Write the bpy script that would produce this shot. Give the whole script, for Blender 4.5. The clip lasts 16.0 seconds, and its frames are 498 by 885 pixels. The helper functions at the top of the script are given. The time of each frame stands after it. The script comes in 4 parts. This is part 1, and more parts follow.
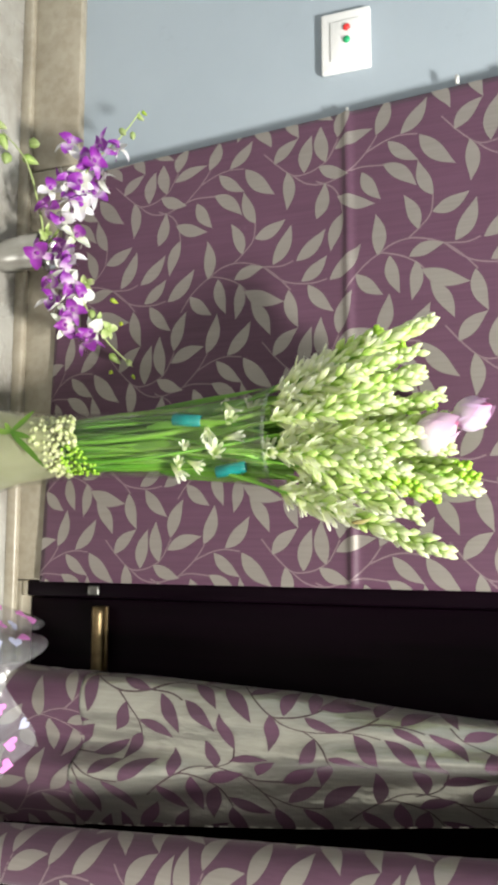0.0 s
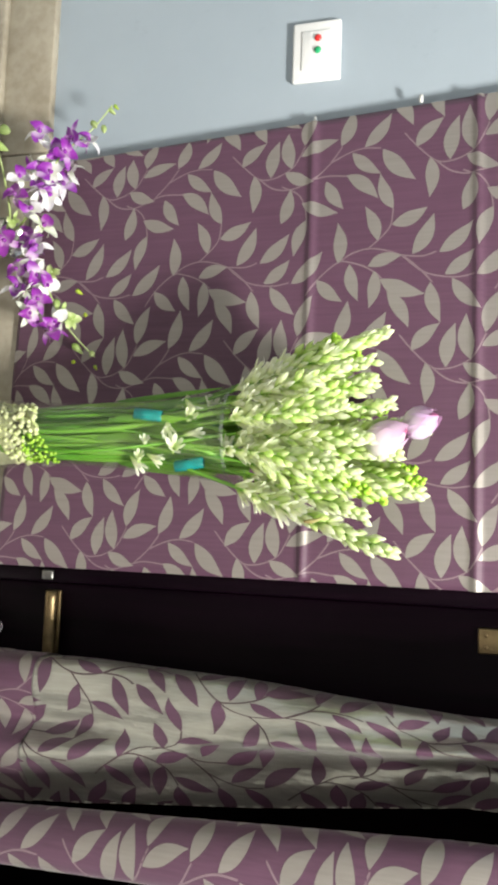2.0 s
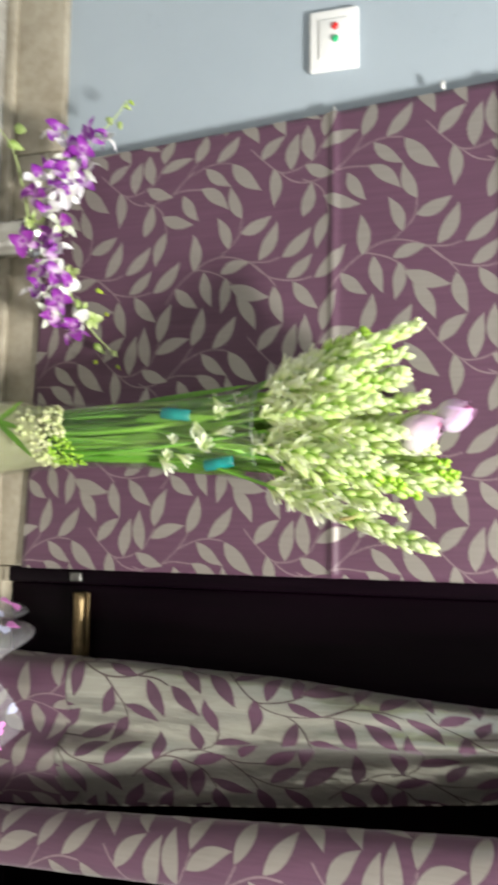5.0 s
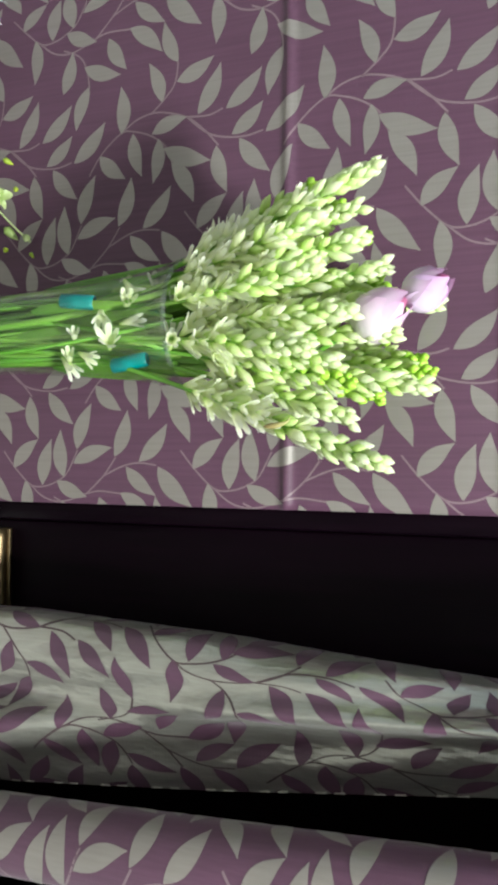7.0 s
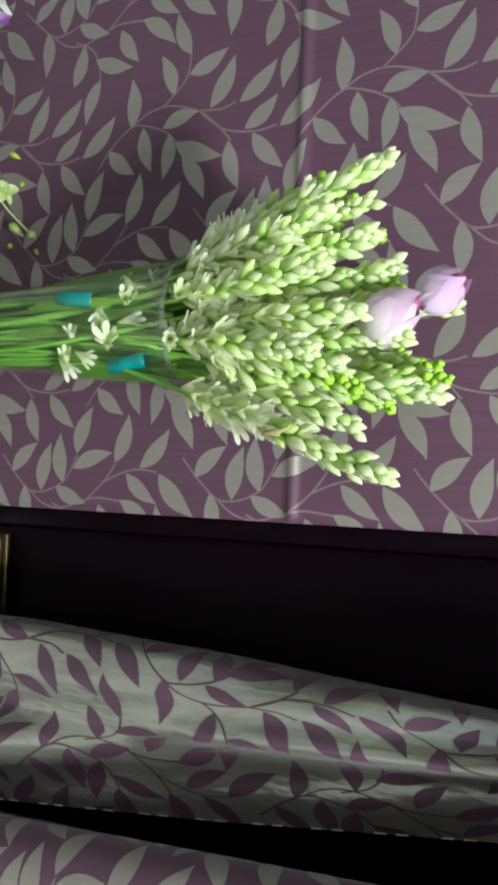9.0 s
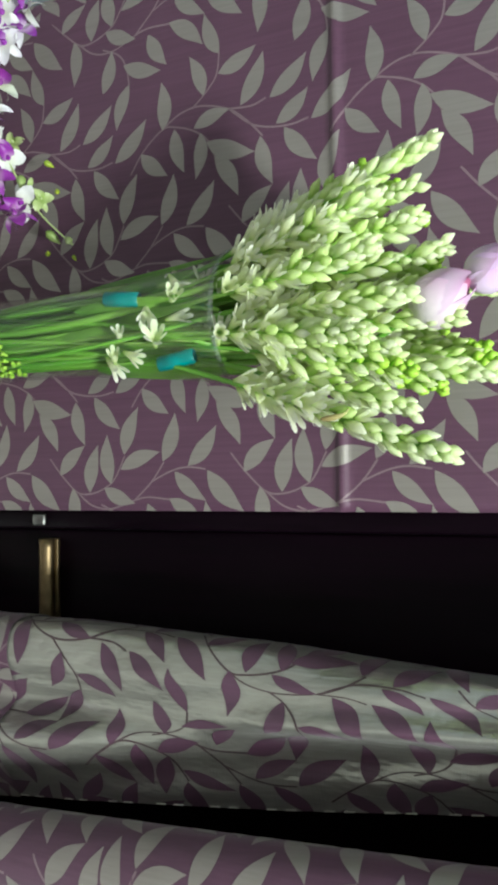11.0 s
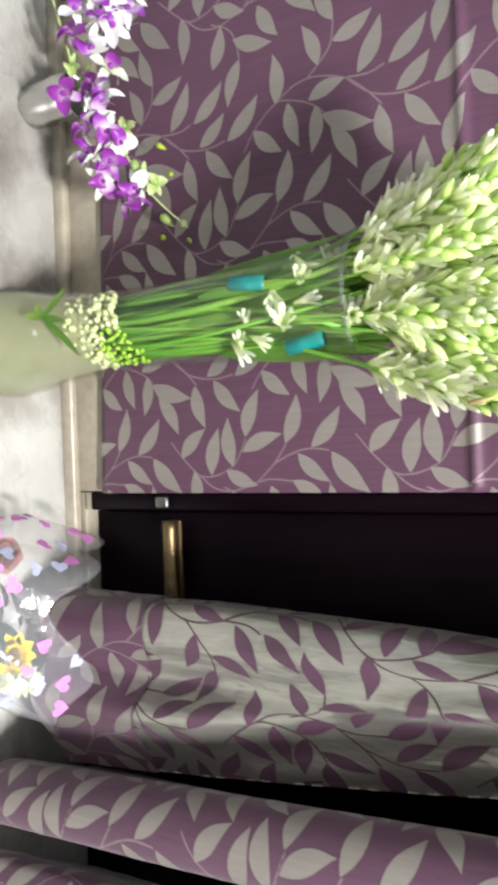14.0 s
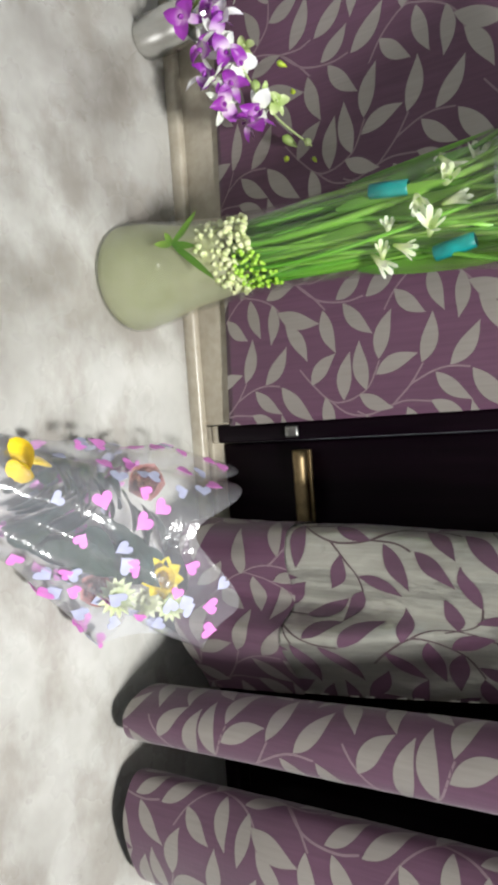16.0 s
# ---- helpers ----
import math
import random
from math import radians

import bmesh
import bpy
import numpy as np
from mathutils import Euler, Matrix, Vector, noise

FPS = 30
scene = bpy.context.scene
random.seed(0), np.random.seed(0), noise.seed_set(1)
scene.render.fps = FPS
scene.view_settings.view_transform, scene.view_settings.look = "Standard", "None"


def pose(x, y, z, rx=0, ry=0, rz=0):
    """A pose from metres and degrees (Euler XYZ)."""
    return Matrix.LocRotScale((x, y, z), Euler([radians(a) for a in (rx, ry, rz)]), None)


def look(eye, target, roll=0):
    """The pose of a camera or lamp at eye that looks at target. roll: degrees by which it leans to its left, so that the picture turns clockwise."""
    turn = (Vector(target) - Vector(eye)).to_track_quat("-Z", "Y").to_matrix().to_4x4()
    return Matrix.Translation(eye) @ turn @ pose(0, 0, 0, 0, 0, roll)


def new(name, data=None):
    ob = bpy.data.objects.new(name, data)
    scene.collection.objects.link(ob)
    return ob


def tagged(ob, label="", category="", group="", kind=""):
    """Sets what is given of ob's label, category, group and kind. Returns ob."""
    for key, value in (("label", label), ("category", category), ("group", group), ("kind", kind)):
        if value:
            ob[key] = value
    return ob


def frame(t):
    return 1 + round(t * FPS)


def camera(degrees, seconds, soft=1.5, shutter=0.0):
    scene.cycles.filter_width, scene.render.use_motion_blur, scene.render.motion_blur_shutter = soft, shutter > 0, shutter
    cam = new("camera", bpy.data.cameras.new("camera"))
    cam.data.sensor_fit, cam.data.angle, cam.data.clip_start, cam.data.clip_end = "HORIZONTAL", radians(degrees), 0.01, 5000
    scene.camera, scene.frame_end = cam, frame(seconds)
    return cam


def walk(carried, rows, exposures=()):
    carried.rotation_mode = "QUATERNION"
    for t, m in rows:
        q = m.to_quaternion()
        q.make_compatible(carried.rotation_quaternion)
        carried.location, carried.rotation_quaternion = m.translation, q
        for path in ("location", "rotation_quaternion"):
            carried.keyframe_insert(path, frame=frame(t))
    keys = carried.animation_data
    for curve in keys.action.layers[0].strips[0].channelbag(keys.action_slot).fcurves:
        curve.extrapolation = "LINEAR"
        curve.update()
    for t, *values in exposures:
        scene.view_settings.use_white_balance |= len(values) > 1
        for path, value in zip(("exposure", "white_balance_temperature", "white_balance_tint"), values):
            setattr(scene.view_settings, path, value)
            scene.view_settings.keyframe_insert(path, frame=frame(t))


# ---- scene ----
cam = camera(35.2, 16.0, soft=3.8, shutter=0.5)
PATH = [
    (0, (0.023, -1.217, 0.922), (-0.213, 0.654, 0.256), 87.6),
    (0.5, (0.007, -1.251, 0.914), (-0.184, 0.634, 0.272), 88.8),
    (1, (0.002, -1.271, 0.908), (-0.189, 0.645, 0.369), 90.4),
    (1.5, (0.004, -1.269, 0.913), (-0.181, 0.651, 0.384), 90.6),
    (2, (0.005, -1.268, 0.923), (-0.187, 0.647, 0.382), 90.5),
    (2.5, (0.004, -1.27, 0.917), (-0.196, 0.645, 0.377), 91.0),
    (3, (0.001, -1.27, 0.909), (-0.195, 0.633, 0.328), 91.0),
    (3.5, (-0.009, -1.271, 0.889), (-0.157, 0.605, 0.214), 90.6),
    (4, (-0.014, -1.265, 0.878), (-0.173, 0.621, 0.231), 90.8),
    (4.5, (-0.013, -1.272, 0.873), (-0.218, 0.619, 0.257), 90.1),
    (5, (-0.004, -1.265, 0.886), (-0.175, 0.648, 0.329), 89.2),
    (5.2, (-0.002, -1.245, 0.897), (-0.156, 0.7, 0.459), 90.1),
    (7.3, (0.04, -0.944, 0.965), (-0.03, 0.919, 0.241), 89.5),
    (7.5, (0.039, -0.931, 0.968), (-0.077, 0.925, 0.231), 88.8),
    (8, (0.036, -0.913, 0.961), (-0.03, 0.936, 0.202), 91.1),
    (8.5, (0.036, -0.913, 0.965), (-0.034, 0.944, 0.225), 91.2),
    (9, (0.04, -0.914, 0.968), (-0.028, 0.941, 0.224), 91.2),
    (9.5, (0.044, -0.914, 0.966), (-0.02, 0.925, 0.182), 89.8),
    (9.7, (0.048, -0.916, 0.96), (-0.025, 0.913, 0.156), 87.8),
    (12, (0.057, -0.96, 0.931), (-0.02, 0.909, 0.225), 90.4),
    (12.5, (0.057, -0.974, 0.939), (-0.062, 0.939, 0.369), 90.8),
    (13, (0.028, -0.966, 0.956), (-0.061, 0.937, 0.345), 90.3),
    (13.5, (0.009, -0.967, 0.928), (-0.063, 0.89, 0.19), 89.2),
    (14, (0.034, -0.949, 0.88), (0.035, 0.799, -0.091), 87.8),
    (14.5, (0.034, -0.953, 0.867), (-0.005, 0.78, -0.131), 87.5),
    (15, (0.049, -0.965, 0.835), (0.062, 0.734, -0.221), 87.8),
    (15.5, (0.085, -0.974, 0.808), (0.173, 0.659, -0.344), 87.3),
    (16, (0.087, -0.982, 0.804), (0.161, 0.662, -0.334), 87.2),
]
EXPOSURES = [(0.0, 0.36, 6750, 12), (5.2, 0.36, 6750, 12), (7.3, 0.08, 6150, 6), (8.0, -0.12, 6100, 4), (9.7, -0.15, 6100, 4), (12.4, -0.07, 6100, 4), (13.4, -0.10, 6100, 5), (14.0, 0.46, 6400, 16), (14.4, 0.50, 6400, 15), (15.2, 0.40, 6350, 14), (16.0, 0.17, 6350, 14)]
walk(cam, [(t, look(eye, target, roll)) for t, eye, target, roll in PATH], EXPOSURES)

# ---- light ----
world = bpy.data.worlds.new("world")
scene.world = world
world.use_nodes = True
world.node_tree.nodes["Background"].inputs[0].default_value = (0.8, 0.85, 0.9, 1)
world.node_tree.nodes["Background"].inputs[1].default_value = 0.3


def area_lamp(name, eye, target, w, h, power, colour):
    d = bpy.data.lights.new(name, "AREA")
    d.shape, d.size, d.size_y, d.energy, d.color = "RECTANGLE", w, h, power, colour
    o = new(name, d)
    o.matrix_world = look(eye, target)
    return o


area_lamp("tube_light", (0.86, -1.42, 2.82), (0.0, -0.1, 0.5), 0.44, 0.24, 144, (0.985, 1.0, 0.94))

# ---- materials ----


def material(name):
    m = bpy.data.materials.new(name)
    m.use_nodes = True
    nt = m.node_tree
    b = nt.nodes["Principled BSDF"]
    return m, nt, b


def node(nt, kind, **values):
    n = nt.nodes.new(kind)
    for k, v in values.items():
        n.inputs[k.replace("_", " ")].default_value = v
    return n


def coords(nt, scale=(1, 1, 1), space="Object"):
    tc = nt.nodes.new("ShaderNodeTexCoord")
    mp = nt.nodes.new("ShaderNodeMapping")
    mp.inputs["Scale"].default_value = scale
    nt.links.new(tc.outputs[space], mp.inputs[0])
    return mp.outputs[0]


def ramp(nt, fac, stops):
    r = nt.nodes.new("ShaderNodeValToRGB")
    while len(r.color_ramp.elements) < len(stops):
        r.color_ramp.elements.new(0.5)
    for e, (p, c) in zip(r.color_ramp.elements, stops):
        e.position, e.color = p, (*c, 1)
    nt.links.new(fac, r.inputs[0])
    return r.outputs[0]


def mixed(nt, fac, a, b, mode="MIX"):
    n = nt.nodes.new("ShaderNodeMix")
    n.data_type, n.blend_type = "RGBA", mode
    for sock, v in ((n.inputs[0], fac), (n.inputs[6], a), (n.inputs[7], b)):
        if isinstance(v, (int, float)):
            sock.default_value = v
        elif isinstance(v, tuple):
            sock.default_value = (*v, 1)
        else:
            nt.links.new(v, sock)
    return n.outputs[2]


def noise_tex(nt, vec, scale, detail=4.0, rough=0.55):
    n = node(nt, "ShaderNodeTexNoise", Scale=scale, Detail=detail, Roughness=rough)
    nt.links.new(vec, n.inputs["Vector"])
    return n.outputs["Fac"]


def bump(nt, b, height, strength, distance=0.001):
    n = node(nt, "ShaderNodeBump", Strength=strength, Distance=distance)
    nt.links.new(height, n.inputs["Height"])
    nt.links.new(n.outputs[0], b.inputs["Normal"])


def plain(name, colour, rough=0.5, metal=0.0, var=0.12, scale=40, **more):
    m, nt, b = material(name)
    f = noise_tex(nt, coords(nt), scale)
    dark = tuple(c * (1 - var) for c in colour)
    light = tuple(min(1, c * (1 + var)) for c in colour)
    nt.links.new(ramp(nt, f, [(0.3, dark), (0.7, light)]), b.inputs["Base Color"])
    b.inputs["Roughness"].default_value, b.inputs["Metallic"].default_value = rough, metal
    for k, v in more.items():
        b.inputs[k.replace("_", " ")].default_value = v
    return m


def fabric(name, colour, rough, streak, sheen=0.2, spec=0.5, crush=0.0, metal=0.0):
    m, nt, b = material(name)
    slub = noise_tex(nt, coords(nt, (260, 260, 6)), 1.0, 3.0)
    weft = noise_tex(nt, coords(nt, (7, 7, 420)), 1.0, 2.0)
    soft = noise_tex(nt, coords(nt), 9.0, 4.0)
    c = ramp(nt, slub, [(0.25, tuple(v * (1 - streak) for v in colour)), (0.75, tuple(v * (1 + streak) for v in colour))])
    c = mixed(nt, 0.5, c, ramp(nt, soft, [(0.3, (0.78, 0.78, 0.78)), (0.7, (1.0, 1.0, 1.0))]), "MULTIPLY")
    nt.links.new(c, b.inputs["Base Color"])
    b.inputs["Roughness"].default_value = rough
    b.inputs["Metallic"].default_value = metal
    b.inputs["Sheen Weight"].default_value = sheen
    b.inputs["Sheen Roughness"].default_value = 0.4
    b.inputs["Specular IOR Level"].default_value = spec
    s = nt.nodes.new("ShaderNodeMath")
    nt.links.new(slub, s.inputs[0]), nt.links.new(weft, s.inputs[1])
    if crush:
        mul = nt.nodes.new("ShaderNodeMath")
        mul.operation = "MULTIPLY_ADD"
        mul.inputs[1].default_value = crush
        nt.links.new(noise_tex(nt, coords(nt, (1, 1, 0.45)), 26.0, 3.0), mul.inputs[0]), nt.links.new(s.outputs[0], mul.inputs[2])
        bump(nt, b, mul.outputs[0], 0.5, 0.0008)
    else:
        bump(nt, b, s.outputs[0], 0.35, 0.0006)
    return m


PURPLE = fabric("purple_satin", (0.094, 0.041, 0.073), 0.5, 0.13, 0.2, 0.36)
LEAF = fabric("silver_leaf_weave", (0.27, 0.245, 0.225), 0.42, 0.08, 0.15, 0.8, 0.0, 0.42)
STEMS_PRINT = fabric("silver_stem_weave", (0.19, 0.13, 0.15), 0.45, 0.08)
BACK = fabric("silver_reverse", (0.37, 0.365, 0.325), 0.29, 0.12, 0.1, 0.9, 18.0, 0.66)
BACK_LEAF = fabric("purple_reverse_leaf", (0.08, 0.034, 0.062), 0.5, 0.1)
BACK_STEM = fabric("dark_reverse_stem", (0.06, 0.035, 0.04), 0.5, 0.1)


def marble():
    m, nt, b = material("polished_marble")
    v = coords(nt)
    big = noise_tex(nt, v, 3.4, 5.0, 0.58)
    fine = noise_tex(nt, v, 15.0, 3.0, 0.5)
    c = ramp(nt, big, [(0.30, (0.22, 0.205, 0.185)), (0.46, (0.36, 0.35, 0.325)), (0.66, (0.50, 0.495, 0.465))])
    cloud = ramp(nt, noise_tex(nt, coords(nt, (1, 1.6, 1)), 6.5, 6.0, 0.62), [(0.40, (0.62, 0.57, 0.53)), (0.54, (1, 1, 1))])
    c = mixed(nt, 0.6, c, cloud, "MULTIPLY")
    c = mixed(nt, 0.55, c, ramp(nt, fine, [(0.36, (0.80, 0.79, 0.77)), (0.60, (1, 1, 1))]), "MULTIPLY")
    nt.links.new(c, b.inputs["Base Color"])
    nt.links.new(ramp(nt, fine, [(0.3, (0.34, 0.34, 0.34)), (0.7, (0.22, 0.22, 0.22))]), b.inputs["Roughness"])
    return m


def paint():
    m, nt, b = material("blue_grey_wall_paint")
    v = coords(nt)
    c = ramp(nt, noise_tex(nt, v, 2.2, 5.0), [(0.3, (0.31, 0.365, 0.42)), (0.7, (0.36, 0.415, 0.47))])
    scuff = ramp(nt, noise_tex(nt, v, 11.0, 8.0, 0.7), [(0.62, (1, 1, 1)), (0.75, (0.86, 0.86, 0.87))])
    nt.links.new(mixed(nt, 0.8, c, scuff, "MULTIPLY"), b.inputs["Base Color"])
    b.inputs["Roughness"].default_value = 0.55
    bump(nt, b, noise_tex(nt, v, 180.0, 3.0), 0.12, 0.0006)
    return m


def wood():
    m, nt, b = material("dark_polished_wood")
    g = noise_tex(nt, coords(nt, (60, 60, 3)), 1.0, 6.0, 0.6)
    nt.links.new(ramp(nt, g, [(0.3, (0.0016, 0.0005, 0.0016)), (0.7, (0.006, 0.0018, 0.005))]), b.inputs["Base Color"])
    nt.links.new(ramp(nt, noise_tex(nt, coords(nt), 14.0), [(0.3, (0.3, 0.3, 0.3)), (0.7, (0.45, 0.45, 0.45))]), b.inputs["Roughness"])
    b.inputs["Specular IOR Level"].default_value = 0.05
    bump(nt, b, g, 0.15, 0.0006)
    return m


def tile_stone():
    m, nt, b = material("beige_skirting_stone")
    v = coords(nt)
    c = ramp(nt, noise_tex(nt, v, 6.0, 6.0, 0.6), [(0.3, (0.28, 0.245, 0.19)), (0.7, (0.43, 0.39, 0.315))])
    spots = ramp(nt, noise_tex(nt, v, 60.0, 4.0), [(0.35, (0.8, 0.78, 0.74)), (0.6, (1, 1, 1))])
    nt.links.new(mixed(nt, 0.7, c, spots, "MULTIPLY"), b.inputs["Base Color"])
    b.inputs["Roughness"].default_value = 0.3
    return m


MARBLE, PAINT, WOOD, STONE = marble(), paint(), wood(), tile_stone()
PLASTER = plain("white_plaster", (0.72, 0.71, 0.68), 0.8, var=0.04, scale=4)
BRASS = plain("aged_brass", (0.24, 0.175, 0.095), 0.45, 1.0, 0.25, 60)
NICKEL = plain("worn_nickel", (0.2, 0.2, 0.19), 0.4, 1.0, 0.2, 80)
STEEL = plain("brushed_steel", (0.62, 0.62, 0.6), 0.22, 1.0, 0.08, 30)
WHITE_PLASTIC = plain("white_switch_plastic", (0.78, 0.78, 0.78), 0.3, var=0.03)
RED = plain("red_indicator_lens", (0.75, 0.03, 0.03), 0.25)
GREEN_DOT = plain("green_indicator_lens", (0.01, 0.35, 0.14), 0.25)
TEAL = plain("teal_tape", (0.0, 0.20, 0.19), 0.35, var=0.18, scale=90)
YELLOW = plain("yellow_ribbon_satin", (0.85, 0.60, 0.02), 0.3, var=0.2)
THREAD = plain("white_thread", (0.6, 0.58, 0.5), 0.7)
ROD_END = plain("white_rod_end", (0.8, 0.8, 0.78), 0.35)
PINK_HEART = plain("pink_heart_foil", (0.60, 0.19, 0.52), 0.6)
WHITE_HEART = plain("white_heart_foil", (0.36, 0.37, 0.50), 0.6)


def toned(name, stops, rough=0.5, trans=0.25, rnd=0.12, veins=0.25):
    """A petal or leaf whose colour runs along its length (attribute tone, 0 at the base)."""
    m, nt, b = material(name)
    a = nt.nodes.new("ShaderNodeAttribute")
    a.attribute_name = "tone"
    c = ramp(nt, a.outputs["Fac"], stops)
    oi = nt.nodes.new("ShaderNodeObjectInfo")
    lo, hi = 1 - rnd, 1.0
    r = ramp(nt, oi.outputs["Random"], [(0.0, (lo, 1.0, lo * 0.85)), (1.0, (hi, hi, hi))])
    c = mixed(nt, 1.0, c, r, "MULTIPLY")
    f = noise_tex(nt, coords(nt), 260.0, 3.0)
    c = mixed(nt, veins, c, ramp(nt, f, [(0.3, (0.7, 0.75, 0.7)), (0.7, (1, 1, 1))]), "MULTIPLY")
    nt.links.new(c, b.inputs["Base Color"])
    b.inputs["Roughness"].default_value = rough
    tl = nt.nodes.new("ShaderNodeBsdfTranslucent")
    nt.links.new(c, tl.inputs[0])
    ms = nt.nodes.new("ShaderNodeMixShader")
    ms.inputs[0].default_value = trans
    nt.links.new(b.outputs[0], ms.inputs[1]), nt.links.new(tl.outputs[0], ms.inputs[2])
    nt.links.new(ms.outputs[0], nt.nodes["Material Output"].inputs[0])
    return m


BUD = toned("tuberose_bud", [(0.0, (0.36, 0.60, 0.10)), (0.4, (0.72, 0.88, 0.32)), (1.0, (0.90, 0.95, 0.62))], 0.5, 0.5, 0.07, 0.12)
PALE = toned("pale_tuberose_bud", [(0.0, (0.50, 0.70, 0.22)), (0.4, (0.86, 0.93, 0.60)), (1.0, (0.94, 0.96, 0.78))], 0.5, 0.5, 0.06, 0.1)
TIP_BUD = toned("green_tuberose_bud", [(0.0, (0.22, 0.46, 0.02)), (0.6, (0.42, 0.68, 0.06)), (1.0, (0.54, 0.76, 0.12))], 0.45)
FLORET = toned("white_tuberose_floret", [(0.0, (0.46, 0.66, 0.14)), (0.4, (0.90, 0.92, 0.64)), (1.0, (0.95, 0.95, 0.86))], 0.5, 0.5, 0.06, 0.1)
STEM = toned("flower_stem_green", [(0.0, (0.085, 0.225, 0.024)), (0.5, (0.18, 0.36, 0.045)), (1.0, (0.34, 0.50, 0.12))], 0.4, 0.05, 0.35)
BLADE = toned("leaf_green", [(0.0, (0.08, 0.21, 0.022)), (1.0, (0.21, 0.39, 0.045))], 0.4, 0.2, 0.3)
LOTUS = toned("pink_lotus_petal", [(0.0, (0.82, 0.76, 0.88)), (0.5, (0.77, 0.59, 0.83)), (0.85, (0.68, 0.42, 0.72)), (1.0, (0.56, 0.24, 0.48))], 0.45, 0.25, 0.06, 0.12)
LOTUS_HEART = toned("deep_pink_lotus_tip", [(0.0, (0.6, 0.25, 0.45)), (1.0, (0.42, 0.10, 0.25))], 0.45, 0.2)
ORCHID = toned("orchid_petal", [(0.0, (0.84, 0.78, 0.87)), (0.34, (0.66, 0.44, 0.76)), (0.62, (0.36, 0.07, 0.50)), (1.0, (0.25, 0.02, 0.38))], 0.45, 0.25, 0.1, 0.1)
ORCHID_WHITE = toned("white_orchid_petal", [(0.0, (0.84, 0.86, 0.74)), (0.5, (0.88, 0.86, 0.90)), (1.0, (0.84, 0.80, 0.90))], 0.45, 0.25, 0.1, 0.1)
ORCHID_LIP = toned("purple_orchid_lip", [(0.0, (0.60, 0.36, 0.66)), (0.4, (0.32, 0.04, 0.44)), (1.0, (0.26, 0.02, 0.36))], 0.4, 0.2, 0.1, 0.1)
ORCHID_GREEN = toned("green_orchid_bud", [(0.0, (0.34, 0.46, 0.12)), (1.0, (0.60, 0.66, 0.36))], 0.45, 0.25)
SMALL_GREEN = toned("small_yellow_green_bud", [(0.0, (0.30, 0.42, 0.04)), (1.0, (0.50, 0.58, 0.06))], 0.45, 0.2)
OLIVE = toned("olive_leaf", [(0.0, (0.10, 0.20, 0.03)), (1.0, (0.20, 0.31, 0.05))], 0.45, 0.25, 0.3)
WITHERED = toned("withered_petal", [(0.0, (0.5, 0.5, 0.22)), (1.0, (0.36, 0.24, 0.10))], 0.6, 0.2)
CREAM = toned("cream_floret", [(0.0, (0.66, 0.66, 0.32)), (1.0, (0.90, 0.87, 0.62))], 0.5, 0.25)
MUM = toned("white_chrysanthemum_petal", [(0.0, (0.7, 0.7, 0.45)), (1.0, (0.8, 0.78, 0.66))], 0.5, 0.25)
GOLD = toned("yellow_flower_petal", [(0.0, (0.75, 0.50, 0.01)), (1.0, (0.90, 0.72, 0.02))], 0.45, 0.2)
ROSE = toned("faded_rose_petal", [(0.0, (0.40, 0.13, 0.14)), (1.0, (0.58, 0.28, 0.29))], 0.5, 0.3, 0.05, 0.1)
DARK_LEAF = toned("dark_green_leaf", [(0.0, (0.006, 0.022, 0.016)), (1.0, (0.016, 0.045, 0.032))], 0.35, 0.1, 0.3)


def clear(name, tint, ior=1.45, rough=0.02):
    m, nt, b = material(name)
    b.inputs["Base Color"].default_value = (*tint, 1)
    b.inputs["Transmission Weight"].default_value = 1.0
    b.inputs["IOR"].default_value = ior
    b.inputs["Roughness"].default_value = rough
    return m


def film(name, gloss, tint=(1, 1, 1), crinkle=0.6, haze=0.0, floor_=0.03):
    """A thin clear sheet: see-through, with a sharp gloss that grows at grazing angles."""
    m, nt, b = material(name)
    tr = nt.nodes.new("ShaderNodeBsdfTransparent")
    tr.inputs[0].default_value = (*tint, 1)
    gl = node(nt, "ShaderNodeBsdfGlossy", Roughness=0.15)
    lw = node(nt, "ShaderNodeLayerWeight", Blend=0.5)
    pw = nt.nodes.new("ShaderNodeMath")
    pw.operation = "POWER"
    pw.inputs[1].default_value = 3.0
    mul = nt.nodes.new("ShaderNodeMath")
    mul.operation = "MULTIPLY_ADD"
    mul.inputs[1].default_value, mul.inputs[2].default_value = gloss, floor_
    bm_ = node(nt, "ShaderNodeBump", Strength=crinkle, Distance=0.004)
    nt.links.new(noise_tex(nt, coords(nt), 28.0, 3.0), bm_.inputs["Height"])
    nt.links.new(bm_.outputs[0], gl.inputs["Normal"]), nt.links.new(bm_.outputs[0], lw.inputs["Normal"])
    nt.links.new(lw.outputs["Facing"], pw.inputs[0]), nt.links.new(pw.outputs[0], mul.inputs[0])
    # haze: pale diffuse colour mixed in, painting glare the sheet doesn't reflect
    df = node(nt, "ShaderNodeBsdfDiffuse", Color=(0.86, 0.85, 0.92, 1))
    hz = nt.nodes.new("ShaderNodeMixShader")
    hz.inputs[0].default_value = haze
    nt.links.new(tr.outputs[0], hz.inputs[1]), nt.links.new(df.outputs[0], hz.inputs[2])
    ms = nt.nodes.new("ShaderNodeMixShader")
    nt.links.new(mul.outputs[0], ms.inputs[0])
    nt.links.new(hz.outputs[0], ms.inputs[1]), nt.links.new(gl.outputs[0], ms.inputs[2])
    nt.links.new(ms.outputs[0], nt.nodes["Material Output"].inputs[0])
    return m


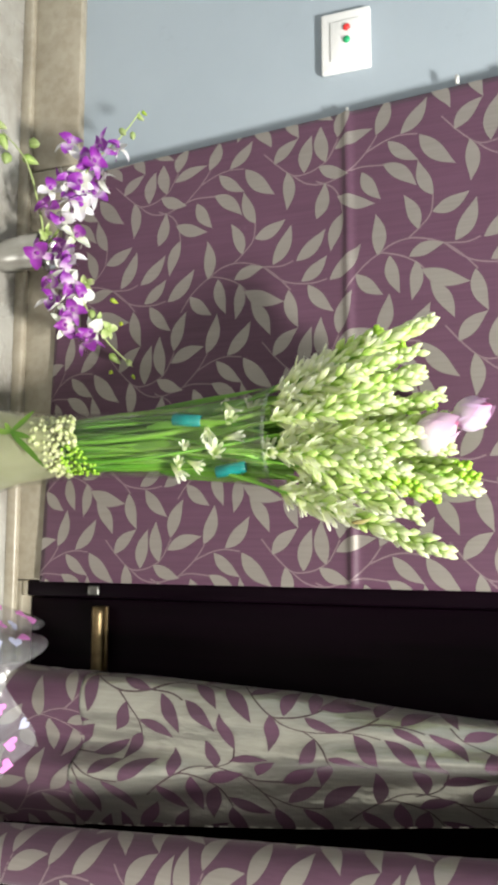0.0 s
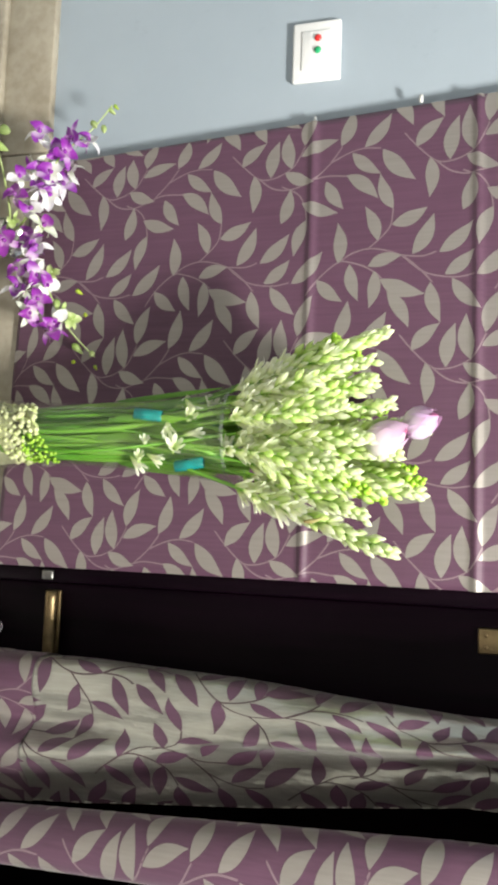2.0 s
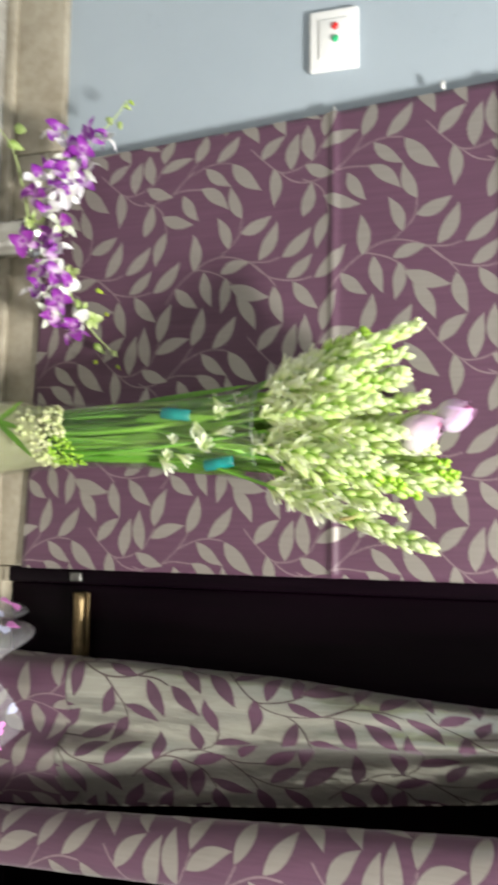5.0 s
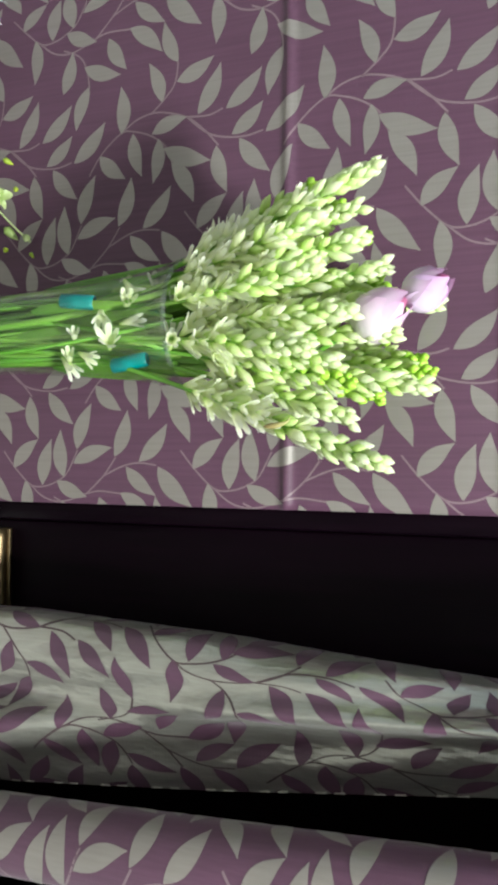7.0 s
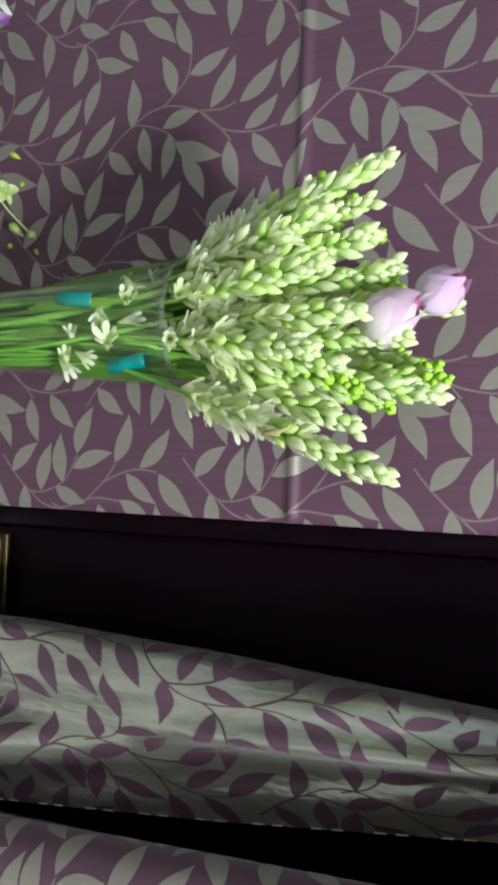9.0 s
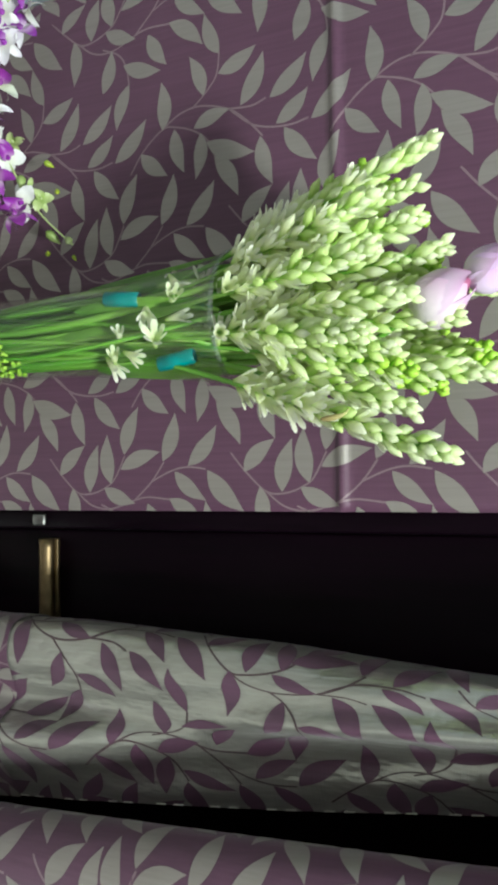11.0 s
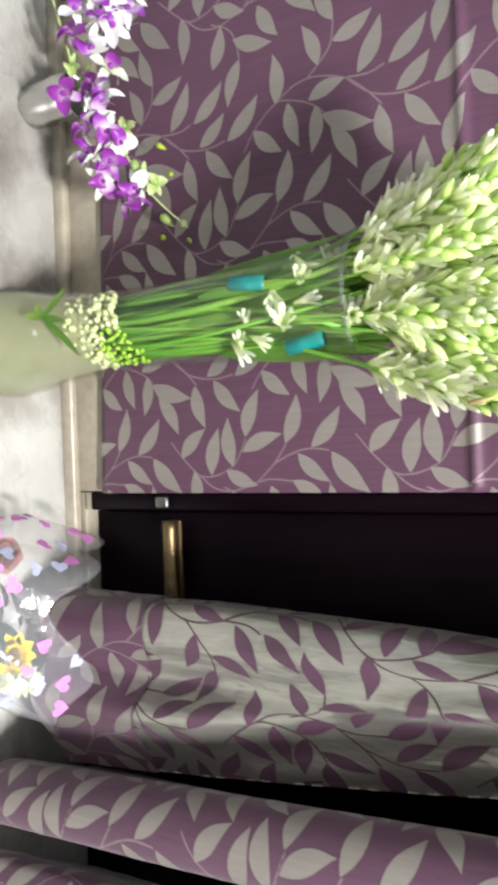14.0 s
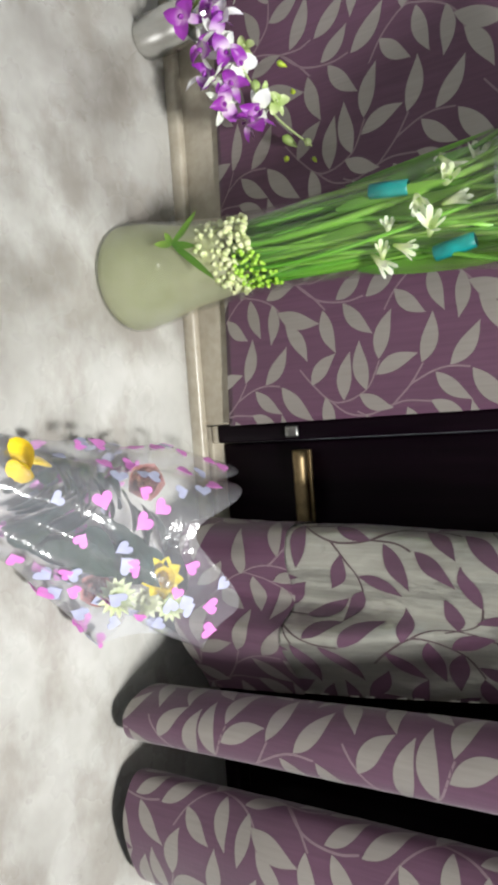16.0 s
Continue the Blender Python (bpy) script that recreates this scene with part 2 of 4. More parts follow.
GLASS = film("clear_vase_glass", 0.40, (0.985, 0.995, 0.98), 0.05, 0.0)
RIM = film("glass_rim", 0.35, (0.93, 0.97, 0.91), 0.05, 0.04)
CELLO = film("clear_cellophane", 0.6, (0.97, 0.97, 0.98), 0.9, 0.11, 0.09)


def cloudy_water():
    m, nt, b = material("cloudy_water")
    c = ramp(nt, noise_tex(nt, coords(nt), 14.0, 3.0), [(0.3, (0.58, 0.60, 0.36)), (0.7, (0.72, 0.72, 0.50))])
    nt.links.new(c, b.inputs["Base Color"])
    b.inputs["Roughness"].default_value = 0.5
    tl, tr = nt.nodes.new("ShaderNodeBsdfTranslucent"), nt.nodes.new("ShaderNodeBsdfTransparent")
    nt.links.new(c, tl.inputs[0])
    m1, m2 = nt.nodes.new("ShaderNodeMixShader"), nt.nodes.new("ShaderNodeMixShader")
    m1.inputs[0].default_value, m2.inputs[0].default_value = 0.5, 0.40
    nt.links.new(b.outputs[0], m1.inputs[1]), nt.links.new(tl.outputs[0], m1.inputs[2])
    nt.links.new(m1.outputs[0], m2.inputs[1]), nt.links.new(tr.outputs[0], m2.inputs[2])
    nt.links.new(m2.outputs[0], nt.nodes["Material Output"].inputs[0])
    return m


WATER = cloudy_water()

# ---- mesh helpers ----


def mesh_of(name, bm, mats, smooth=True):
    me = bpy.data.meshes.new(name)
    bm.normal_update()
    bm.to_mesh(me)
    bm.free()
    for m in mats if isinstance(mats, (list, tuple)) else [mats]:
        me.materials.append(m)
    if smooth:
        me.polygons.foreach_set("use_smooth", [True] * len(me.polygons))
    return me


def part(name, bm, mats, parent, label="", smooth=True):
    """One mesh object from a bmesh, or from ready mesh data, under a thing or a part."""
    me = bm if isinstance(bm, bpy.types.Mesh) else mesh_of(name, bm, mats, smooth)
    o = new(name, me)
    o.parent = parent
    return tagged(o, label)


def empty(name, loc=(0, 0, 0), **tags):
    o = new(name)
    o.location = loc
    o.empty_display_size = 0.02
    return tagged(o, **tags)


def box(bm, lo, hi, bevel=0.0, seg=2):
    c = [(a + b) / 2 for a, b in zip(lo, hi)]
    s = [b - a for a, b in zip(lo, hi)]
    r = bmesh.ops.create_cube(bm, size=1, matrix=Matrix.LocRotScale(c, None, s))
    if bevel:
        es = list({e for v in r["verts"] for e in v.link_edges})
        bmesh.ops.bevel(bm, geom=es, offset=bevel, segments=seg, affect="EDGES", profile=0.5)
    return bm


def boxed(lo, hi, bevel=0.0, seg=2):
    return box(bmesh.new(), lo, hi, bevel, seg)


def tone_layer(bm):
    return bm.verts.layers.float.get("tone") or bm.verts.layers.float.new("tone")


def lathe(profile, seg=40, bm=None, close=False):
    bm = bm or bmesh.new()
    rings = []
    for r, z in profile:
        if r < 1e-5:
            rings.append([bm.verts.new((0, 0, z))])
        else:
            rings.append([bm.verts.new((r * math.cos(2 * math.pi * i / seg), r * math.sin(2 * math.pi * i / seg), z)) for i in range(seg)])
    for a, b in zip(rings, rings[1:]):
        for i in range(seg):
            j = (i + 1) % seg
            if len(a) == 1:
                bm.faces.new((a[0], b[j], b[i]))
            elif len(b) == 1:
                bm.faces.new((a[i], a[j], b[0]))
            else:
                bm.faces.new((a[i], a[j], b[j], b[i]))
    return bm


def tube(points, radius, seg=7, bm=None, t0=0.0, t1=1.0):
    """A tapered round rod along points; tone runs from t0 to t1."""
    bm = bm or bmesh.new()
    lay = tone_layer(bm)
    pts = [Vector(p) for p in points]
    rings = []
    for i, p in enumerate(pts):
        d = (pts[min(i + 1, len(pts) - 1)] - pts[max(i - 1, 0)]).normalized()
        q = d.to_track_quat("Z", "Y").to_matrix()
        k = i / (len(pts) - 1)
        r = radius(k) if callable(radius) else radius
        ring = []
        for s in range(seg):
            a = 2 * math.pi * s / seg
            v = bm.verts.new(p + q @ Vector((r * math.cos(a), r * math.sin(a), 0)))
            v[lay] = t0 + (t1 - t0) * k
            ring.append(v)
        rings.append(ring)
    for a, b in zip(rings, rings[1:]):
        for s in range(seg):
            bm.faces.new((a[s], a[(s + 1) % seg], b[(s + 1) % seg], b[s]))
    bm.faces.new(rings[0][::-1]), bm.faces.new(rings[-1])
    return bm


def bezier(a, b, c, d, n=12):
    a, b, c, d = (Vector(v) for v in (a, b, c, d))
    return [a * (1 - t) ** 3 + b * 3 * t * (1 - t) ** 2 + c * 3 * t * t * (1 - t) + d * t ** 3 for t in (i / n for i in range(n + 1))]


def smooth_line(points, n=8):
    """Catmull-Rom through points."""
    pts = [Vector(p) for p in points]
    out = []
    for i in range(len(pts) - 1):
        p0, p1, p2, p3 = pts[max(i - 1, 0)], pts[i], pts[i + 1], pts[min(i + 2, len(pts) - 1)]
        for k in range(n):
            t = k / n
            out.append(0.5 * (2 * p1 + (p2 - p0) * t + (2 * p0 - 5 * p1 + 4 * p2 - p3) * t * t + (3 * p1 - p0 - 3 * p2 + p3) * t ** 3))
    return out + [pts[-1]]


def petal(bm, m, length, width, cup=0.2, curl=0.0, nl=6, nw=4, tip=1.0, thick=0.0, wave=0.0, base=0.25):
    """A petal along +y from the origin, cupped across its width, curling by its length, placed by m."""
    lay = tone_layer(bm)
    grid = []
    for i in range(nl + 1):
        t = i / nl
        w = width * (base * (1 - t) ** 3 + math.sin(math.pi * min(1, t ** 0.85)) ** (0.75 * tip) + 0.02) * 0.5
        row = []
        for j in range(nw + 1):
            s = j / nw * 2 - 1
            a = curl * t
            y = length * (math.sin(a) / a * t if abs(a) > 1e-4 else t)
            z = length * ((1 - math.cos(a)) / a * t if abs(a) > 1e-4 else 0)
            v = bm.verts.new(m @ Vector((s * w, y, z + cup * abs(s) ** 2 * w + wave * w * math.sin(9 * t + 2 * s))))
            v[lay] = t
            row.append(v)
        grid.append(row)
    for a, b in zip(grid, grid[1:]):
        for j in range(nw):
            bm.faces.new((a[j], a[j + 1], b[j + 1], b[j]))
    return bm


def teardrop(bm, m, length, r, seg=8, rings=7, ridge=0.08, fat=0.62):
    """A closed bud along +z from the origin with shallow ridges."""
    lay = tone_layer(bm)
    loops = []
    for i in range(rings + 1):
        t = i / rings
        rr = r * max(0.0, math.sin(math.pi * t ** fat) ** 0.8) * (1 if t < 0.97 else 0.4) + r * 0.18 * (1 - t) ** 2
        loop = []
        for s in range(seg):
            a = 2 * math.pi * s / seg
            k = rr * (1 + ridge * math.cos(3 * a))
            v = bm.verts.new(m @ Vector((k * math.cos(a), k * math.sin(a), t * length)))
            v[lay] = t
            loop.append(v)
        loops.append(loop)
    for a, b in zip(loops, loops[1:]):
        for s in range(seg):
            bm.faces.new((a[s], a[(s + 1) % seg], b[(s + 1) % seg], b[s]))
    bm.faces.new(loops[-1])
    return bm


rng = random.Random(7)

# ---- room ----
WALL_Y = 0.025
FLOOR = 0.02
LEFT, RIGHT, REAR, TOP = -2.0, 2.2, -3.0, 2.9
DOOR_L, DOOR_R, DOOR_TOP = 0.103, 1.02, 2.08


def structure(name, bm, mats, label, category):
    o = new(name, mesh_of(name, bm, mats, False))
    return tagged(o, label, category, kind="structure")


structure("floor", boxed((LEFT - 0.1, REAR - 0.1, -0.1), (RIGHT + 0.1, 0.35, FLOOR)), MARBLE, "pale veined polished marble floor", "floor")
structure("ceiling", boxed((LEFT - 0.1, REAR - 0.1, TOP), (RIGHT + 0.1, 0.35, TOP + 0.1)), PLASTER, "plain white plaster ceiling", "ceiling")
bm = boxed((LEFT - 0.1, WALL_Y, 0.0), (DOOR_L, 0.2, TOP))
box(bm, (DOOR_L, WALL_Y, DOOR_TOP), (DOOR_R, 0.2, TOP))
box(bm, (DOOR_R, WALL_Y, 0.0), (RIGHT + 0.1, 0.2, TOP))
structure("wall_north", bm, PAINT, "blue-grey painted wall with faint scuffs", "wall")
structure("wall_east", boxed((RIGHT, REAR, 0.0), (RIGHT + 0.1, WALL_Y, TOP)), PAINT, "blue-grey painted side wall", "wall")
structure("wall_south", boxed((LEFT - 0.1, REAR - 0.1, 0.0), (RIGHT + 0.1, REAR, TOP)), PLASTER, "plain pale rear wall", "wall")
structure("wall_west", boxed((LEFT - 0.1, REAR, 0.0), (LEFT, WALL_Y, TOP)), PAINT, "blue-grey painted side wall", "wall")

# skirting: separate stone lengths with a rounded lip at the foot
skirting = tagged(empty("baseboard"), "beige stone skirting along the blue-grey wall", "skirting", kind="structure")
x = DOOR_L
for i, length in enumerate((0.78, 0.6, 0.7)):
    x0 = x - length
    bm = boxed((x0 + 0.0012, 0.007, FLOOR), (x - 0.0012, WALL_Y + 0.004, 0.142), 0.003)
    part("skirting_stone", bm, STONE, skirting)
    x = x0
part("skirting_lip", boxed((LEFT, -0.008, FLOOR - 0.002), (0.36, 0.009, 0.041), 0.004), STONE, skirting, "narrow stone lip at the floor")

# ---- door with its frame and bolts ----
door = tagged(empty("door_1", (0, 0, 0)), "dark polished wooden door with brass bolts", "door", kind="structure")
bm = boxed((DOOR_L, 0.008, 0.06), (DOOR_L + 0.028, 0.12, DOOR_TOP), 0.003)
box(bm, (DOOR_R - 0.03, 0.008, 0.06), (DOOR_R, 0.12, DOOR_TOP), 0.003)
box(bm, (DOOR_L + 0.028, 0.008, DOOR_TOP - 0.04), (DOOR_R - 0.03, 0.12, DOOR_TOP), 0.003)
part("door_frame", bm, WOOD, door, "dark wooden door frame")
bm = boxed((DOOR_L + 0.031, 0.036, 0.050), (DOOR_R - 0.033, 0.075, DOOR_TOP - 0.044), 0.003)
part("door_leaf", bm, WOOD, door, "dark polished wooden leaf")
part("threshold", box(boxed((DOOR_L, 0.012, FLOOR), (0.40, 0.2, 0.047), 0.003), (DOOR_L, 0.010, 0.047), (DOOR_L + 0.028, 0.12, 0.061), 0.002), STONE, door, "beige stone threshold")
# Dark strip added past the threshold; its colour stands in for shade between folds.
part("door_sill", boxed((0.402, 0.012, FLOOR), (DOOR_R, 0.2, 0.0495), 0.003), WOOD, door, "dark strip standing in for the shade between the curtain folds")


def tower_bolt(z, x0, length, r):
    b = part("tower_bolt", boxed((x0, 0.029, z - 0.014), (x0 + length, 0.0365, z + 0.014), 0.002), BRASS, door, "aged brass tower bolt")
    part("bolt_barrel", tube([(x0 + length * k / 10, 0.022, z) for k in range(11)], r, 14), BRASS, b)
    part("keeper", boxed((DOOR_L + 0.006, 0.001, z - 0.011), (DOOR_L + 0.024, 0.009, z + 0.011), 0.003), NICKEL, b, "worn nickel keeper")
    return b


tower_bolt(0.199, 0.147, 0.125, 0.0115)
latch = part("latch_plate", boxed((0.162, 0.029, 0.938), (0.202, 0.0365, 1.04), 0.003), BRASS, door, "pale brass latch plate with screws")
for sx in (0.173, 0.191):
    for sz in (0.950, 1.028):
        bm = bmesh.new()
        bmesh.ops.create_uvsphere(bm, u_segments=10, v_segments=6, radius=0.0035, matrix=Matrix.LocRotScale((sx, 0.029, sz), None, (1, 0.5, 1)))
        part("screw", bm, BRASS, latch)

# ---- leaf print ----
PX, PZ = 0.3225, 0.2915
U0, V0 = 0.0, 0.0
SPRIG_A = [(233, 161, 49, 56), (210, 214, 14, 62), (223, 254, -7, 60), (237, 263, 70, 74), (258, 275, 31, 66), (207, 195, -178, 66), (215, 244, 106,
           54), (245, 49, 15, 65), (124, 281, -159, 61), (174, 258, -159, 60), (150, 280, 114, 59), (199, 21, 153, 70), (198, 62, 133, 67), (233, 71,
           131, 56), (236, 118, 135, 71), (240, 82, 42, 64)]
SPRIG_B = [(132, 140, -19, 62), (134, 96, 166, 59), (103, 131, 71, 64), (48, 45, 0, 63), (71, 171, 32, 56), (64, 205, 51, 66), (28, 23, 135, 59), (54,
           75, 169, 69), (42, 111, -174, 70), (22, 127, 110, 66), (1, 132, 161, 69), (48, 100, 66, 55), (12, 194, 164, 68), (19, 233, 142, 67), (27,
           213, 50, 61), (26, 262, 44, 76)]
TWIGS_A = [[(258, 144), (229, 165), (206, 195), (207, 215), (217, 242), (235, 265), (261, 277)], [(206, 195), (191, 221), (187, 253), (200, 295), (223, 324), (245, 344)],
           [(188, 241), (171, 261), (152, 277), (124, 281)], [(200, 4), (203, 36), (197, 57)], [(200, 4), (229, 41), (238, 84), (234, 114)]]
TWIGS_B = [[(3, 4), (29, 26), (54, 54), (56, 78), (48, 101), (35, 117), (3, 133)], [(54, 54), (73, 79), (78, 111), (66, 150), (62, 173), (66, 212)],
           [(66, 150), (40, 177), (13, 196)], [(40, 177), (26, 207), (21, 232), (24, 259)], [(72, 95), (86, 122), (106, 135), (132, 140)]]


def flat_print(u0, u1, v0, v1, warp=None, edges=None, lift=0.0004):
    """The woven leaves and twigs inside a window of the cloth, flat: x is u, y is v. Faces: 0 leaves, 1 twigs."""
    bm = bmesh.new()

    def strip(centre, half, mat):
        rows = []
        for i, c in enumerate(centre):
            d = (centre[min(i + 1, len(centre) - 1)] - centre[max(i - 1, 0)]).normalized()
            nrm = Vector((-d.y, d.x))
            w = half[i]
            rows.append([bm.verts.new((*(c + nrm * w * k), 0)) for k in (-1, -0.66, -0.33, 0, 0.33, 0.66, 1)] if mat == 0 else [bm.verts.new((*(c + nrm * w * k), 0)) for k in (-1, 1)])
        for a, b in zip(rows, rows[1:]):
            for j in range(len(a) - 1):
                bm.faces.new((a[j], a[j + 1], b[j + 1], b[j])).material_index = mat

    for iu in range(math.floor((u0 - U0) / PX) - 1, math.ceil((u1 - U0) / PX) + 1):
        for iv in range(math.floor((v0 - V0) / PZ) - 1, math.ceil((v1 - V0) / PZ) + 1):
            off = Vector((U0 + iu * PX, V0 + iv * PZ))
            for a, b, ang, ln in SPRIG_A + SPRIG_B:
                p, ln = off + Vector((a, b)) / 1000, ln / 1000
                if not (u0 - 0.09 < p.x < u1 + 0.09 and v0 - 0.09 < p.y < v1 + 0.09):
                    continue
                d = Vector((math.cos(radians(ang)), math.sin(radians(ang))))
                nrm = Vector((-d.y, d.x))
                bow = 0.06 * (1 if (a + b) % 2 else -1)
                n = 16
                centre = [p + d * ln * i / n + nrm * ln * bow * math.sin(math.pi * i / n) for i in range(n + 1)]
                wide = 0.170 * ln * (1.12 if ln < 0.06 else 1.0)
                half = [max(0.0004, wide * math.sin(math.pi * (i / n) ** 0.84) ** 1.02) for i in range(n + 1)]
                strip(centre, half, 0)
            for line in TWIGS_A + TWIGS_B:
                pts = [q.to_2d() for q in smooth_line([(*(off + Vector(q) / 1000), 0) for q in line], 5)]
                if any(u0 - 0.05 < q.x < u1 + 0.05 and v0 - 0.05 < q.y < v1 + 0.05 for q in pts):
                    strip(pts, [0.0013] * len(pts), 1)
    if warp:
        for v in bm.verts:
            v.co.x, v.co.y = warp(v.co.x, v.co.y)
        u0, u1, v0, v1 = edges
    for co, no in (((u0, 0, 0), (-1, 0, 0)), ((u1, 0, 0), (1, 0, 0)), ((0, v0, 0), (0, -1, 0)), ((0, v1, 0), (0, 1, 0))):
        bmesh.ops.bisect_plane(bm, geom=bm.verts[:] + bm.edges[:] + bm.faces[:], plane_co=co, plane_no=no, clear_outer=True)
    for z in FOLDS[:2] if warp else ():
        for k in range(-6, 7):
            bmesh.ops.bisect_plane(bm, geom=bm.verts[:] + bm.edges[:] + bm.faces[:], plane_co=(0, z + 0.0025 * k, 0), plane_no=(0, 1, 0))
    for i, f in enumerate(bm.faces):
        for v in f.verts:
            v.co.z = lift if f.material_index == 0 else lift * 0.6
    return bm


def draped(bm, place):
    """Lays a flat print or sheet (u, v, lift) onto a cloth: place(u, v) gives the point and the normal."""
    for v in bm.verts:
        p, nrm = place(v.co.x, v.co.y)
        v.co = p + nrm * v.co.z
    return bm


def sheet(u0, u1, nu, v0, v1, nv, place, vs=None):
    bm = bmesh.new()
    vv = vs or [v0 + (v1 - v0) * j / nv for j in range(nv + 1)]
    grid = [[bm.verts.new(place(u0 + (u1 - u0) * i / nu, v)[0]) for i in range(nu + 1)] for v in vv]
    for a, b in zip(grid, grid[1:]):
        for i in range(nu):
            bm.faces.new((a[i], a[i + 1], b[i + 1], b[i]))
    return bm


# ---- roman blind ----
BL, BR, BB, BT = -0.692, 0.104, 0.092, 2.2
FOLDS = (0.661, 0.933, 1.205, 1.477, 1.749, 2.02)


def blind_at(u, v):
    y = 0.0
    dy = 0.0
    for z in FOLDS:
        k = (v - z) / 0.0075
        if abs(k) < 4:
            y -= 0.0055 * math.exp(-k * k)
            dy += 0.0055 * math.exp(-k * k) * 2 * k / 0.0075
    y -= 0.0022 * math.sin(3.1 * u + 2.2 * v) + 0.0015 * math.sin(11 * u - 1.3) * math.sin(2.3 * v + 0.4)
    f = (BR - u) / (BR - BL)
    skew = 0.06 * max(0.0, (f - 0.84) / 0.16) ** 2 * max(-0.1, 0.9 - v)
    sag = 0.03 * f * max(0.0, 1 - (v - BB) / 0.05)
    return Vector((u + skew, y - 0.002, v + sag)), Vector((0, -1, dy)).normalized()


def on_blind(u, v):
    """Where a point of the woven pattern hangs: the cloth is stretched a little towards its free edge."""
    q = -u / PX
    return (0.02740 - 0.31239 * q - 0.00662 * q * q - 0.02142 * v - 0.02206 * v * q + 0.04323 * v * v,
            0.22066 + 0.00236 * q - 0.00021 * q * q + 0.96341 * v + 0.00202 * v * q + 0.06438 * v * v)


blind = tagged(empty("roman_blind", (0, 0, BB)), "purple satin roman blind with woven silver leaves", "blind")


def local(o, thing):
    o.matrix_parent_inverse = Matrix.Translation(-thing.location)
    return o


vs = sorted({round(BB + (1.2 - BB) * j / 90, 4) for j in range(91)} | {round(z + 0.0025 * k, 4) for z in FOLDS for k in range(-7, 8)} | {round(1.2 + j * 0.04, 4) for j in range(26)})
cloth = local(part("cloth", sheet(BL, BR, 60, BB, BT, 0, blind_at, vs), PURPLE, blind), blind)
so = cloth.modifiers.new("thickness", "SOLIDIFY")
so.thickness, so.offset = 0.0012, -1
local(part("leaf_weave", draped(flat_print(-0.75, 0.12, -0.16, 1.05, warp=on_blind, edges=(BL, BR, BB, 1.25), lift=0.0003), blind_at), [LEAF, STEMS_PRINT], blind, "silver-grey woven leaves and twigs"), blind)
for z in FOLDS:
    bm = tube([(BL + 0.002 + (BR - BL - 0.004) * k / 5, 0.007, z) for k in range(6)], 0.0025, 8)
    r = local(part("batten_rod", bm, ROD_END, blind, "white rod end in the fold"), blind)
    if z > 0.9:
        local(part("rod_cap", tube([(BL - 0.012, -0.003, z), (BL - 0.004, -0.003, z), (BL + 0.001, -0.003, z)], 0.0032, 8), ROD_END, r), blind)

# ---- gathered curtain ----


class Drape:
    """A hanging cloth, given by its plan line at two or more heights."""

    def __init__(self, plans, ripple=0.0, least=0.3):
        self.z = [z for z, _ in plans]
        self.lines = [smooth_line([(*p, 0) for p in line], 14) for _, line in plans]
        self.ripple, self.least = ripple, least
        a = self.lines[0]
        self.s = [0.0]
        for p, q in zip(a, a[1:]):
            self.s.append(self.s[-1] + (q - p).length)

    def point(self, u, v):
        u = min(max(u, 0.0), self.s[-1])
        i = min(int(np.searchsorted(self.s, u, "right")) - 1, len(self.s) - 2)
        t = (u - self.s[i]) / (self.s[i + 1] - self.s[i])
        n = min(max(int(np.searchsorted(self.z, v, "right")) - 1, 0), len(self.z) - 2)
        k = min(max((v - self.z[n]) / (self.z[n + 1] - self.z[n]), 0.0), 1.0)
        a, b = self.lines[n], self.lines[n + 1]
        p = a[i].lerp(a[i + 1], t).lerp(b[i].lerp(b[i + 1], t), k)
        w = self.ripple * (math.sin(23 * v + 31 * u) * 0.4 + 0.8 * math.sin(9 * v - 17 * u + 1.7) + 0.34 * math.sin(64 * u + 9 * v)) * max(self.least, 1 - 1.6 * max(0, v - 0.1))
        return Vector((p.x + 0.4 * w, p.y + w, v))

    def place(self, u, v):
        e = 0.003
        du = self.point(u + e, v) - self.point(u - e, v)
        dv = self.point(u, v + e) - self.point(u, v - e)
        nrm = du.cross(dv).normalized()
        return self.point(u, v), nrm


curtain = tagged(empty("curtain", (0.45, -0.15, 0.09)), "purple satin leaf curtain gathered in deep folds", "curtain")
HEM_A, HEM_TOP = 0.100, 0.257
turned = Drape([(0.10, [(0.282, -0.012), (0.247, -0.050), (0.232, -0.095), (0.238, -0.135), (0.270, -0.150), (0.305, -0.135), (0.333, -0.128), (0.366, -0.168), (0.420, -0.145), (0.469, -0.122)]),
                (0.35, [(0.288, -0.012), (0.252, -0.050), (0.238, -0.095), (0.243, -0.138), (0.275, -0.155), (0.308, -0.140), (0.333, -0.132), (0.362, -0.170), (0.410, -0.140), (0.452, -0.118)]),
                (0.62, [(0.300, -0.012), (0.265, -0.050), (0.249, -0.095), (0.251, -0.134), (0.274, -0.153), (0.294, -0.162), (0.318, -0.172), (0.344, -0.138), (0.388, -0.132), (0.424, -0.118)]),
                (0.92, [(0.319, -0.012), (0.285, -0.050), (0.269, -0.095), (0.267, -0.134), (0.279, -0.154), (0.289, -0.162), (0.303, -0.178), (0.326, -0.137), (0.358, -0.130), (0.386, -0.118)])], 0.0115, 0.6)
UT = turned.s[-1]


def on_reverse(u, v):
    """The reverse shows the weave mirrored; the turned cloth hangs a little askew."""
    return UT - 0.042 - u + 0.17 * (v - 0.44), v + 0.089


